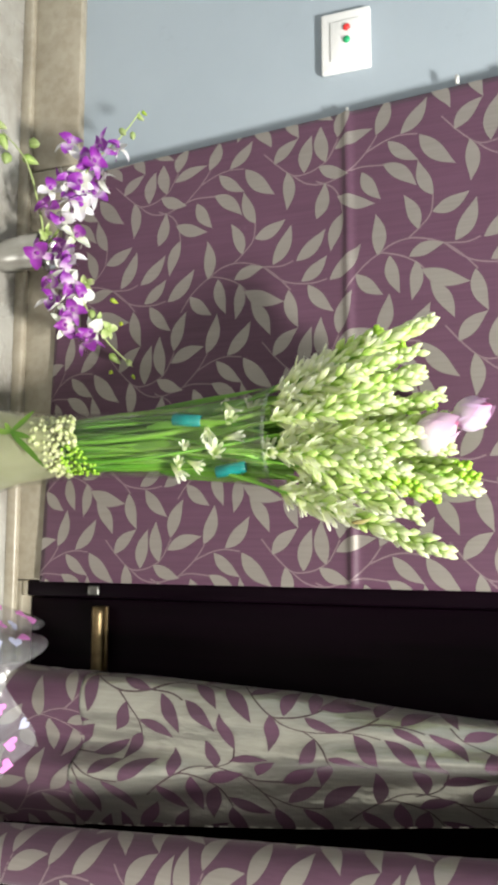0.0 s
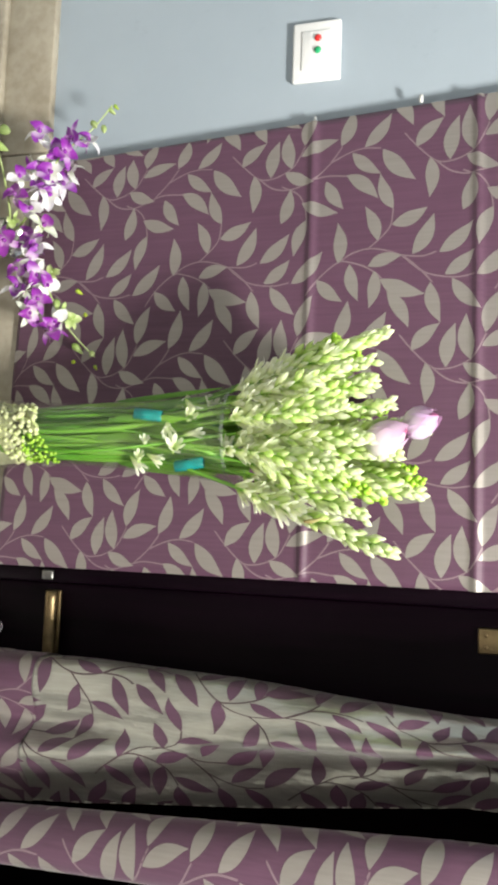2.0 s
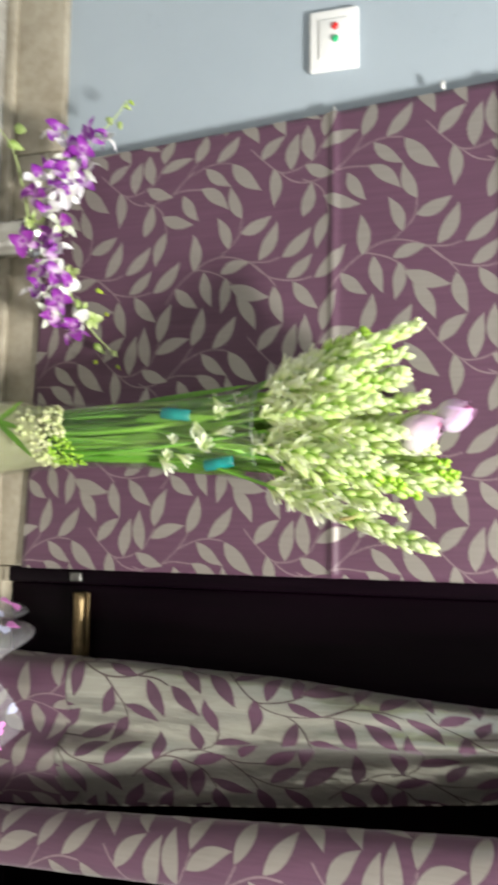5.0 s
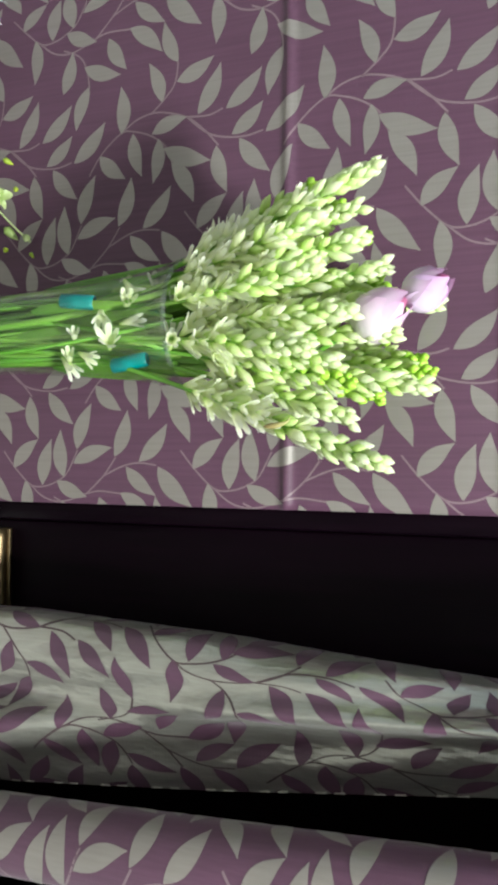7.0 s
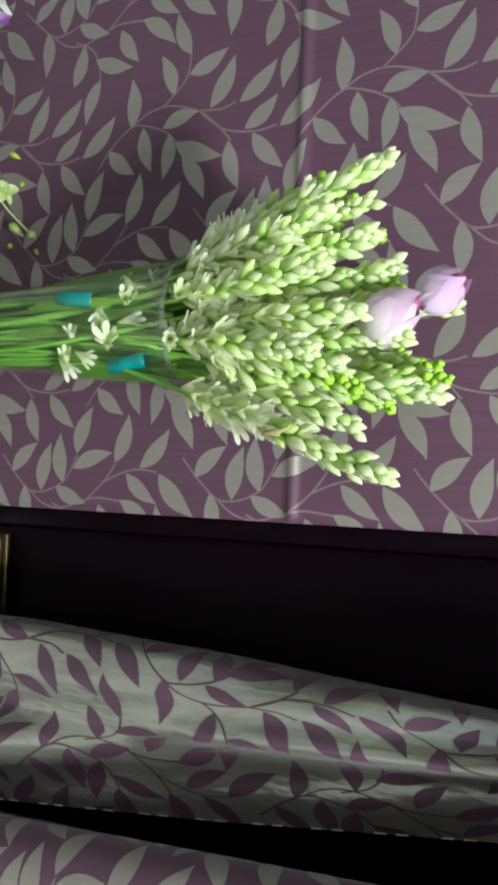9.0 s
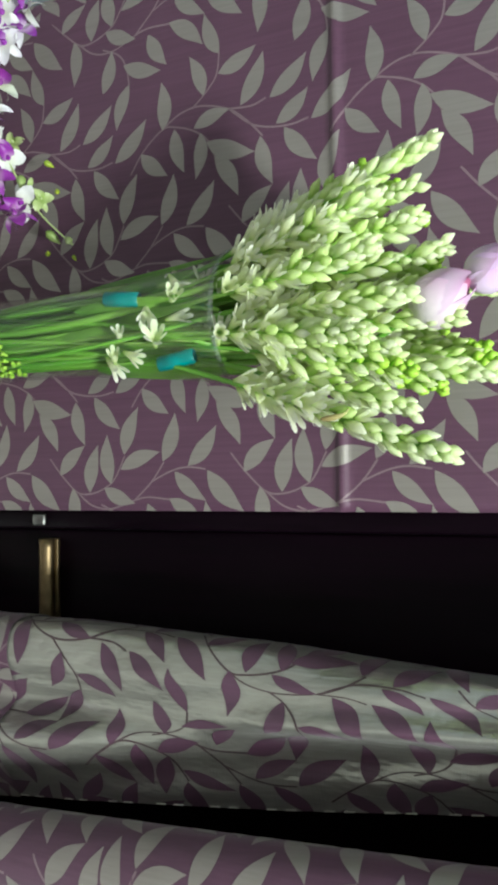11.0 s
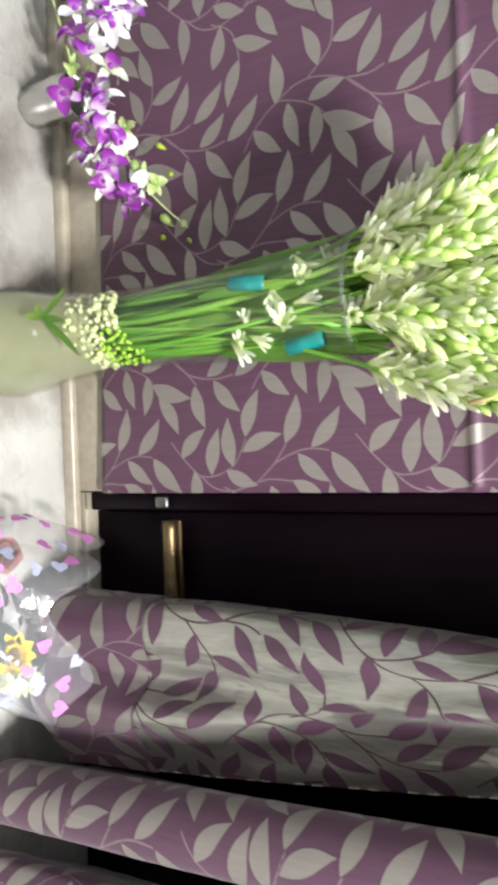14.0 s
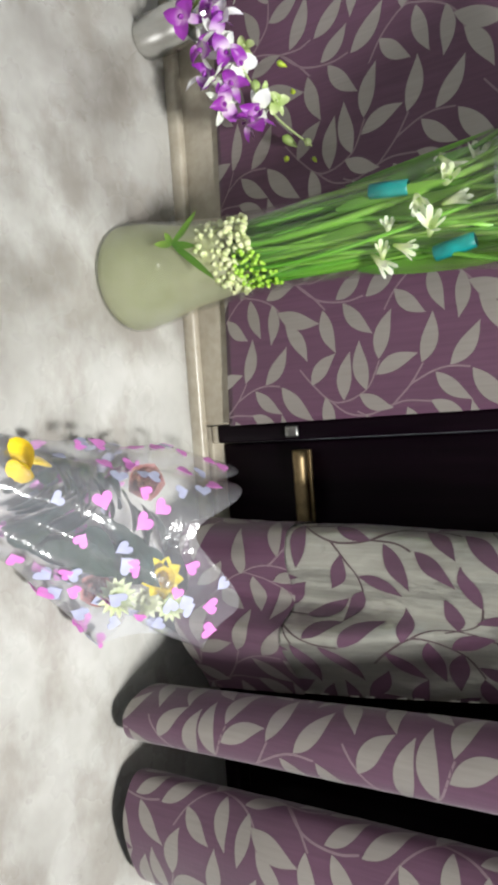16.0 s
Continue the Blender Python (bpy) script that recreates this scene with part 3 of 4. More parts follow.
local(part("turned_back_panel", sheet(0, UT, 150, 0, 0, 0, turned.place, [HEM_TOP + 0.009 * j for j in range(110)] + [1.25 + (TOP - 1.251) * j / 14 for j in range(15)]), BACK, curtain, "silver reverse of the cloth"), curtain)
local(part("reverse_leaves", draped(flat_print(-0.3, UT + 0.3, 0.0, 1.2, warp=on_reverse, edges=(0.001, UT - 0.001, HEM_TOP + 0.003, 1.2), lift=0.0006), turned.place), [BACK_LEAF, BACK_STEM], curtain, "purple leaves on the silver reverse"), curtain)


def hem_place(u, v):
    p, nrm = turned.place(u, v)
    return p + nrm * 0.002, nrm


local(part("hem", sheet(0, UT, 150, HEM_A, HEM_TOP + 0.012, 22, hem_place), PURPLE, curtain, "deep purple hem turned up"), curtain)
local(part("hem_leaves", draped(flat_print(0, UT, HEM_A, HEM_TOP + 0.012, lift=0.0006), hem_place), [LEAF, STEMS_PRINT], curtain, "silver leaves on the hem"), curtain)
for j in range(46):
    v = 0.27 + 0.022 * j
    p = [turned.place(UT - 0.002, v + 0.012 * k / 2)[0] + Vector((0, -0.0015, 0)) for k in range(3)]
    if j % 3 != 2:
        local(part("stitch", tube(p, 0.0007, 5), THREAD, curtain), curtain)
# Above 1.0 both folds spread and close, unseen, to shade gap and panel.
first_fold = Drape([(0.055, [(0.532, 0.0), (0.508, -0.06), (0.478, -0.12), (0.457, -0.172), (0.458, -0.212), (0.480, -0.240), (0.512, -0.232), (0.524, -0.18), (0.535, -0.09), (0.555, 0.012)]),
                    (0.9, [(0.522, 0.0), (0.486, -0.07), (0.432, -0.165), (0.386, -0.238), (0.388, -0.274), (0.426, -0.288), (0.472, -0.270), (0.488, -0.21), (0.51, -0.10), (0.54, 0.012)]),
                    (1.0, [(0.521, 0.0), (0.484, -0.07), (0.430, -0.165), (0.383, -0.238), (0.385, -0.274), (0.424, -0.288), (0.470, -0.270), (0.486, -0.21), (0.51, -0.10), (0.54, 0.012)]),
                    (1.14, [(0.522, 0.0), (0.45, -0.07), (0.36, -0.165), (0.292, -0.238), (0.297, -0.274), (0.37, -0.290), (0.46, -0.288), (0.50, -0.279), (0.525, -0.272), (0.547, -0.266)])], 0.003)
second_fold = Drape([(0.055, [(0.70, 0.012), (0.66, -0.05), (0.612, -0.13), (0.566, -0.20), (0.568, -0.235), (0.615, -0.258), (0.69, -0.245), (0.722, -0.2), (0.74, -0.09), (0.77, -0.06), (0.80, -0.12), (0.83, -0.25), (0.91, -0.28), (0.98, -0.2), (1.02, -0.06)]),
                     (0.9, [(0.69, 0.012), (0.65, -0.05), (0.594, -0.14), (0.536, -0.23), (0.540, -0.268), (0.60, -0.29), (0.68, -0.275), (0.715, -0.2), (0.735, -0.09), (0.765, -0.06), (0.795, -0.12), (0.825, -0.25), (0.905, -0.28), (0.975, -0.2), (1.02, -0.06)]),
                     (1.0, [(0.689, 0.012), (0.649, -0.05), (0.593, -0.14), (0.534, -0.23), (0.538, -0.268), (0.60, -0.29), (0.68, -0.275), (0.715, -0.2), (0.735, -0.09), (0.765, -0.06), (0.795, -0.12), (0.825, -0.25), (0.905, -0.28), (0.975, -0.2), (1.02, -0.06)]),
                     (1.14, [(0.550, -0.266), (0.553, -0.267), (0.557, -0.270), (0.562, -0.274), (0.57, -0.28), (0.62, -0.29), (0.68, -0.275), (0.715, -0.2), (0.735, -0.09), (0.765, -0.06), (0.795, -0.12), (0.825, -0.25), (0.905, -0.28), (0.975, -0.2), (1.02, -0.06)])], 0.003)
for fold, start, rise in ((first_fold, 0.07, 0.097), (second_fold, 0.9, 0.0)):
    uf = fold.s[-1]
    cols = int(uf / 0.0042)
    local(part("front_fold", sheet(0, uf, cols, 0, 0, 0, fold.place, [0.055 + 0.0098 * j for j in range(108)] + [1.13 + (TOP - 1.131) * j / 12 for j in range(13)]), PURPLE, curtain, "purple face of the cloth in a deep fold"), curtain)
    bm = flat_print(start, start + uf, 0.055 - rise, 1.0 - rise, lift=0.0003)
    for v in bm.verts:
        v.co.x -= start
        v.co.y += rise
    local(part("front_leaves", draped(bm, fold.place), [LEAF, STEMS_PRINT], curtain, "silver woven leaves on the fold"), curtain)


# ---- wall plate ----
plate = tagged(empty("switch_plate", (-0.817, WALL_Y, 0.658)), "white wall plate with a red and a green indicator", "switch")
bm = boxed((-0.055, -0.011, -0.043), (0.055, 0.0, 0.043), 0.004, 3)
part("cover", bm, WHITE_PLASTIC, plate)
part("module", boxed((-0.036, -0.0135, -0.026), (0.036, -0.0105, 0.026), 0.0015), WHITE_PLASTIC, plate)
for px_, mat_, nm in ((-0.021, RED, "red_indicator"), (0.0015, GREEN_DOT, "green_indicator")):
    bm = lathe([(0.0062, 0.0), (0.0062, 0.002), (0.004, 0.0042), (0.0, 0.005)], 16)
    bmesh.ops.transform(bm, matrix=pose(px_, -0.0135, 0.003, 90), verts=bm.verts)
    part(nm, bm, mat_, plate)

# ---- vase of tuberoses ----
VX, VY = -0.120, -0.122
vase = tagged(empty("vase", (VX, VY, FLOOR)), "tall waisted clear glass vase standing on the marble floor", "vase")
outer = [(0.0, 0.0), (0.068, 0.0), (0.0765, 0.006), (0.0775, 0.02), (0.073, 0.055), (0.063, 0.105), (0.0550, 0.18), (0.0515, 0.25), (0.0515, 0.31), (0.0555, 0.38), (0.062, 0.455), (0.068, 0.51), (0.076, 0.555)]
inner = [(r - 0.003, z) for r, z in outer[:1:-1]]
prof = outer + [(0.0775, 0.558), (0.0745, 0.558)] + inner[1:-1] + [(0.0725, 0.004), (0.0, 0.0025)]
g = part("glass", lathe(prof, 48), GLASS, vase)
g.visible_shadow = False
part("rim", lathe([(0.0745, 0.5555), (0.0775, 0.5555), (0.0782, 0.558), (0.0775, 0.5605), (0.0745, 0.5605), (0.0738, 0.558), (0.0745, 0.5555)], 48), RIM, vase, "thin glass rim")
water = tagged(new("water", mesh_of("water", lathe([(0.0, 0.003), (0.069, 0.0035), (0.0742, 0.009), (0.0745, 0.02), (0.069, 0.055), (0.0565, 0.105), (0.0475, 0.18), (0.046, 0.20), (0.0, 0.201)], 40), WATER)), "cloudy greenish water inside the glass vase", "water")
water.location = (VX, VY, FLOOR)


def bud_mesh(name, length, r, mat, seed=0):
    """A closed tuberose bud: a slender neck that swells to a blunt, softly ridged end, bent a little."""
    q = random.Random(seed)
    bm = bmesh.new()
    lay = tone_layer(bm)
    bend, loops = q.uniform(0.10, 0.2), []
    shape = [(0.0, 0.42), (0.12, 0.50), (0.28, 0.72), (0.45, 0.95), (0.58, 1.0), (0.72, 0.82), (0.85, 0.52), (0.95, 0.26), (1.0, 0.08)]
    for t, w in shape:
        loop = []
        for k in range(9):
            a = 2 * math.pi * k / 9
            rr = r * w * (1 + 0.07 * math.cos(3 * a + 0.4))
            v = bm.verts.new((rr * math.cos(a), rr * math.sin(a) + bend * length * (t - 0.5 * t * t), t * length))
            v[lay] = t
            loop.append(v)
        loops.append(loop)
    for a, b in zip(loops, loops[1:]):
        for k in range(9):
            bm.faces.new((a[k], a[(k + 1) % 9], b[(k + 1) % 9], b[k]))
    bm.faces.new(loops[-1])
    return mesh_of(name, bm, mat)


def floret_mesh(name, length, open_, mat, seed):
    """A tuberose floret: a slender tube that opens into six waxy lobes, all one skin."""
    q = random.Random(seed)
    bm = bmesh.new()
    lay = tone_layer(bm)
    seg, rows = 36, 11
    long_ = [q.uniform(0.85, 1.1) for _ in range(6)]
    bend = [radians(open_ * q.uniform(0.6, 1.3)) for _ in range(6)]
    loops = []
    for i in range(rows):
        t = i / (rows - 1)
        loop = []
        for k in range(seg):
            a = 2 * math.pi * k / seg
            lobe = int((a + math.pi / 6) / (math.pi / 3)) % 6
            near = abs(math.cos(3 * a)) ** 0.55
            r, z = 0.0024 + 0.0040 * min(t, 0.5) / 0.5, length * min(t, 0.5)
            if t > 0.5:
                e = (t - 0.5) * 2
                reach = length * 0.56 * long_[lobe] * e * (0.16 + 0.84 * near ** 0.9)
                ang = bend[lobe] * (0.5 + 0.9 * e)
                r += reach * math.sin(ang)
                z += reach * math.cos(ang)
            v = bm.verts.new((r * math.cos(a), r * math.sin(a) + 0.002 * t, z))
            v[lay] = t
            loop.append(v)
        loops.append(loop)
    for a, b in zip(loops, loops[1:]):
        for k in range(seg):
            bm.faces.new((a[k], a[(k + 1) % seg], b[(k + 1) % seg], b[k]))
    return mesh_of(name, bm, mat)


BUDS = [bud_mesh("bud", 0.032, 0.0060, BUD, 1), bud_mesh("bud", 0.026, 0.0057, BUD, 2), bud_mesh("bud", 0.036, 0.0058, FLORET, 3), bud_mesh("bud", 0.033, 0.0060, PALE, 4), bud_mesh("bud", 0.021, 0.0054, PALE, 5)]
TIPS = [bud_mesh("tip_bud", 0.013, 0.0055, TIP_BUD, 6), bud_mesh("tip_bud", 0.017, 0.0062, TIP_BUD, 7)]
FLORETS = [floret_mesh("floret", 0.034, 9, FLORET, 1), floret_mesh("floret", 0.036, 14, FLORET, 2), floret_mesh("floret", 0.034, 22, FLORET, 3)]
LOOSE = [floret_mesh("fallen_floret", 0.040, 13, FLORET, 4), floret_mesh("fallen_floret", 0.042, 22, FLORET, 5), floret_mesh("fallen_floret", 0.038, 17, FLORET, 8)]

stalk_tips = [(-0.256, -0.190, 0.818, 0.25), (-0.205, -0.120, 0.800, 0.20), (-0.165, -0.100, 0.805, 0.19), (-0.160, -0.165, 0.825, 0.21),
              (-0.135, -0.095, 0.872, 0.22), (-0.108, -0.215, 0.800, 0.22), (-0.075, -0.065, 0.850, 0.18), (-0.055, -0.100, 0.868, 0.20),
              (-0.036, -0.160, 0.866, 0.22), (-0.040, -0.205, 0.800, 0.20), (0.042, -0.252, 0.838, 0.27), (-0.150, -0.235, 0.770, 0.19),
              (-0.205, -0.215, 0.765, 0.19), (-0.070, -0.245, 0.765, 0.19), (-0.170, -0.040, 0.800, 0.17), (-0.105, -0.025, 0.800, 0.17),
              (-0.235, -0.145, 0.775, 0.17), (-0.005, -0.185, 0.795, 0.20), (-0.120, -0.165, 0.830, 0.20),
              (-0.190, -0.180, 0.800, 0.19), (-0.135, -0.130, 0.840, 0.19), (-0.090, -0.175, 0.838, 0.19), (-0.060, -0.222, 0.785, 0.18), (-0.222, -0.178, 0.800, 0.18), (-0.030, -0.130, 0.815, 0.17),
              (-0.262, -0.140, 0.742, 0.16), (-0.200, -0.150, 0.795, 0.19)]
for n_, (tx, ty, tz, flen) in enumerate(stalk_tips):
    dx, dy = tx - VX, ty - VY
    stalk = tagged(empty("tuberose_stalk", (VX - dx * 0.12, VY - dy * 0.12, 0.205)), "tuberose stalk with greenish white buds in the vase", "flower", "tuberoses in the vase")
    base = stalk.location
    rim = Vector((VX + dx * 0.33, VY + dy * 0.33, 0.56))
    line = bezier((0, 0, 0), (dx * 0.14, dy * 0.14, 0.16), rim - base + Vector((dx * 0.05, dy * 0.05, 0.0)), Vector((tx, ty, tz - 0.012)) - base, 22)
    part("stem", tube(line, lambda k: 0.0036 - 0.0014 * k, 7), STEM, stalk)
    acc = [0.0]
    for p, q in zip(line, line[1:]):
        acc.append(acc[-1] + (q - p).length)
    total = acc[-1]
    turn = rng.uniform(0, 360)
    green = n_ in (1, 2, 6, 7, 9, 14, 15, 16, 24, 25)
    pos, k, flen = 0.0, 0, flen * 0.94
    while pos < flen:
        f = pos / flen
        d = total - flen + pos
        i = min(int(np.searchsorted(acc, d, "right")) - 1, len(line) - 2)
        p = line[i].lerp(line[i + 1], (d - acc[i]) / (acc[i + 1] - acc[i]))
        along = (line[i + 1] - line[i]).normalized()
        frame_ = along.to_track_quat("Z", "Y").to_matrix().to_4x4()
        turn += 137.5
        lean = (30 - 11 * f) * rng.uniform(0.4, 1.4)
        if f > 0.88:
            me, lean = (rng.choice(TIPS) if green else BUDS[4]), lean * 0.7
        elif f > 0.68:
            me = rng.choice((TIPS[1], BUDS[1], BUDS[1])) if green else rng.choice((BUDS[1], BUDS[4], BUDS[3]))
        elif f > 0.38:
            me = rng.choice((BUDS[0], BUDS[0], BUDS[1], BUDS[3])) if green else rng.choice((BUDS[3], BUDS[0], BUDS[0], BUDS[2], FLORETS[0]))
        elif f > 0.16:
            me = rng.choice((BUDS[2], FLORETS[0], FLORETS[1], BUDS[0]))
        else:
            me = rng.choice((FLORETS[0], FLORETS[1], FLORETS[2]))
        o = new(me.name.split(".")[0], me)
        o.parent = stalk
        sc = rng.uniform(0.68, 0.98)
        o.matrix_basis = Matrix.Translation(p) @ frame_ @ pose(0, 0, 0, 0, 0, turn) @ pose(0, 0.0035, 0, -lean) @ pose(0, 0, 0, 0, 0, rng.uniform(0, 360)) @ Matrix.Scale(sc, 4)
        pos += 0.0032 * (1.75 - 1.05 * f)
        k += 1

# leafy stems packed in the glass
for i in range(78):
    a, r = rng.uniform(0, 2 * math.pi), 0.044 * math.sqrt(rng.uniform(0.15, 1))
    b = a + rng.uniform(-1.3, 1.3)
    foot = Vector((VX + r * 0.95 * math.cos(a), VY + r * 0.95 * math.sin(a), 0.235 + rng.uniform(-0.02, 0.03)))
    st = tagged(empty("flower_stem", foot), "green cut flower stem packed in the glass vase", "stem", "stems in the vase")
    top = Vector((VX + r * 1.25 * math.cos(b), VY + r * 1.25 * math.sin(b), rng.uniform(0.52, 0.66)))
    mid = Vector((VX + r * math.cos(a) + rng.uniform(-0.016, 0.016), VY + r * 0.9 * math.sin(a) + rng.uniform(-0.006, 0.008), rng.uniform(0.33, 0.43)))
    part("stem", tube(bezier((0, 0, 0), (mid - foot) * 0.6 + Vector((rng.uniform(-0.008, 0.008), 0, 0)), (mid - foot) * 1.1, top - foot, 12), rng.uniform(0.0026, 0.0048), 6), STEM, st)
    if i % 5:
        m = Matrix.Translation(mid - foot) @ pose(0, 0, 0, 84, 0, math.degrees(a) - 90) @ pose(0, 0, 0, 0, rng.uniform(0, 90), 0)
        part("leaf", petal(bmesh.new(), m, rng.uniform(0.12, 0.22), rng.uniform(0.012, 0.024), 0.3, rng.uniform(-0.15, 0.3), 9, 3), BLADE, st, "narrow green leaf")

# fallen florets caught against the glass
for (fx, fy, fz), sc, tw in (((-0.124, -0.176, 0.487), 1.0, 20), ((-0.096, -0.178, 0.502), 1.0, 100), ((-0.112, -0.176, 0.452), 0.7, 200), ((-0.10, -0.178, 0.578), 1.1, 300),
                            ((-0.155, -0.163, 0.52), 1.0, 40), ((-0.085, -0.166, 0.44), 0.8, 150), ((-0.165, -0.150, 0.545), 0.9, 250),
                            ((-0.142, -0.172, 0.520), 1.0, 75), ((-0.118, -0.182, 0.535), 0.9, 330), ((-0.078, -0.168, 0.470), 0.9, 185), ((-0.070, -0.150, 0.430), 1.0, 15), ((-0.150, -0.160, 0.575), 1.0, 120), ((-0.172, -0.140, 0.505), 0.9, 290)):
    o = tagged(new("fallen_floret", LOOSE[int(tw) % 3]), "open white tuberose floret among the stems", "floret", "loose florets in the vase")
    o.matrix_world = Matrix.Translation((fx, fy, fz)) @ pose(0, 0, 0, 30 + 25 * math.cos(tw), 70 * math.sin(tw), 0) @ pose(0, 0, -0.02, 0, 0, tw) @ Matrix.Scale(0.82 * sc, 4)
drooping = tagged(new("withered_floret", mesh_of("withered_floret", tube(smooth_line([(0, 0, 0), (0.006, -0.004, -0.004), (0.010, -0.006, -0.016), (0.012, -0.006, -0.034)], 5), lambda k: 0.0010 + 0.0030 * max(0, math.sin(math.pi * k ** 2.2)), 8), WITHERED)), "withered brown tuberose floret hanging from its stalk", "floret")
drooping.matrix_world = Matrix.Translation((-0.002, -0.242, 0.738)) @ Matrix.Scale(0.75, 4)
# teal tape round two stems
for tx, ty, tz, tilt in ((-0.146, -0.169, 0.452, 6), (-0.072, -0.165, 0.520, -9)):
    bm = lathe([(0.0068, -0.023), (0.0082, -0.022), (0.0086, 0.0), (0.0082, 0.022), (0.0068, 0.023)], 14)
    bmesh.ops.transform(bm, matrix=pose(0, 0, 0, 0, tilt, 0) @ Matrix.Diagonal((1.05, 0.8, 1, 1)), verts=bm.verts)
    o = tagged(new("tape_band", mesh_of("tape_band", bm, TEAL)), "teal tape wound round the flower stems", "tape", "tape bands")
    o.location = (tx, ty, tz)
# cream florets packed low in the glass
head = tagged(empty("cream_flower_cluster", (VX, VY, 0.20)), "cluster of small cream florets low in the vase", "flower")
SMALL = [mesh_of("small_floret", teardrop(bmesh.new(), Matrix(), ln_, r_, 7, 5, 0.16, 0.8), CREAM) for ln_, r_ in ((0.0085, 0.0042), (0.0100, 0.0046), (0.0072, 0.0038))]
for i in range(400):
    a = radians(rng.uniform(185, 355))
    z = rng.uniform(-0.02, 0.062) + 0.022 * math.cos(a)
    r = 0.0475 + rng.uniform(-0.008, 0.0)
    green = z > 0.035 and math.cos(a) > 0.1
    o = new("small_floret", SMALL[i % 3] if not green else TIPS[0])
    o.parent = head
    o.matrix_basis = Matrix.Translation((r * math.cos(a), r * math.sin(a), z)) @ pose(0, 0, 0, 0, 0, math.degrees(a) + 90) @ pose(0, 0, 0, 75 + rng.uniform(-50, 50), rng.uniform(-30, 30), rng.uniform(0, 360)) @ Matrix.Scale(0.55 if green else rng.uniform(0.75, 1.15), 4)
wisp = tagged(empty("star_leaf", (-0.140, -0.1795, 0.150)), "small green leaf rosette in the cloudy water", "leaf")
for ang, ln in ((52, 0.100), (76, 0.045), (122, 0.062), (205, 0.018), (262, 0.026)):
    part("leaf", petal(bmesh.new(), pose(0, 0, 0, 86) @ pose(0, 0, 0, 0, 0, ang - 90) @ pose(0, 0, 0, 3), ln, 0.009, 0.2, 0.35, 8, 3), OLIVE, wisp)

# ---- lotus buds among the tuberoses ----


def lotus_petal(turn_, spread, radius, length, open_):
    """One broad petal: a patch of the bud's own swelling surface, its rim lifted a little."""
    bm = bmesh.new()
    lay = tone_layer(bm)
    grid = []
    for i in range(11):
        t = i / 10
        r = radius * (math.sin(math.pi * min(1.0, 0.08 + 0.86 * t ** 0.8)) ** 0.8)
        half = radians(spread) * (1 - max(0, t - 0.45) ** 2.2 * 2.6)
        row = []
        for k in range(9):
            q = k / 8 * 2 - 1
            a = radians(turn_) + q * half
            rr = r + open_ * t * t + 0.0012 * q * q * (1 + 2 * t)
            v = bm.verts.new((rr * math.cos(a), rr * math.sin(a), length * t * (1 - 0.05 * q * q)))
            v[lay] = min(1.0, t * 0.85 + 0.15 * abs(q))
            row.append(v)
        grid.append(row)
    for a, b in zip(grid, grid[1:]):
        for k in range(8):
            bm.faces.new((a[k], a[k + 1], b[k + 1], b[k]))
    return bm


def lotus(x, y, z, m, s):
    th = tagged(empty("lotus_bud", (x, y, z)), "closed pale pink lotus bud above the tuberoses", "flower", "lotus buds")
    th.matrix_world = Matrix.Translation((x, y, z)) @ m @ Matrix.Scale(s, 4)
    part("heart", teardrop(bmesh.new(), Matrix(), 0.060, 0.0185, 14, 9, 0.02, 0.7), LOTUS_HEART, th, "deep pink bud tip")
    for i, (turn_, spread, radius, length, open_) in enumerate(((10, 62, 0.0212, 0.062, 0.001), (130, 66, 0.0216, 0.060, 0.002), (250, 64, 0.0222, 0.063, 0.0015), (300, 70, 0.0238, 0.055, 0.003), (60, 60, 0.0236, 0.052, 0.004), (185, 66, 0.0240, 0.057, 0.003))):
        part("petal", lotus_petal(turn_, spread, radius, length, open_), LOTUS, th)
    part("stem", tube(bezier((0, 0, 0.002), (0, 0, -0.05), (0.0, 0.01, -0.1), (0.005, 0.02, -0.16)), 0.003), STEM, th)


lotus(-0.098, -0.166, 0.784, pose(0, 0, 0, 8, -26, 0), 1.08)
lotus(-0.128, -0.150, 0.836, pose(0, 0, 0, 4, -34, 50), 0.92)

# ---- orchids in a steel tumbler ----
TX, TY = -0.491, -0.046
tumbler = tagged(empty("tumbler", (TX, TY, FLOOR)), "small brushed steel tumbler holding orchids", "tumbler")
part("cup", lathe([(0, 0.0), (0.029, 0.0), (0.031, 0.002), (0.034, 0.06), (0.0365, 0.094), (0.0375, 0.096), (0.036, 0.096), (0.033, 0.06), (0.030, 0.004), (0, 0.003)], 40), STEEL, tumbler)


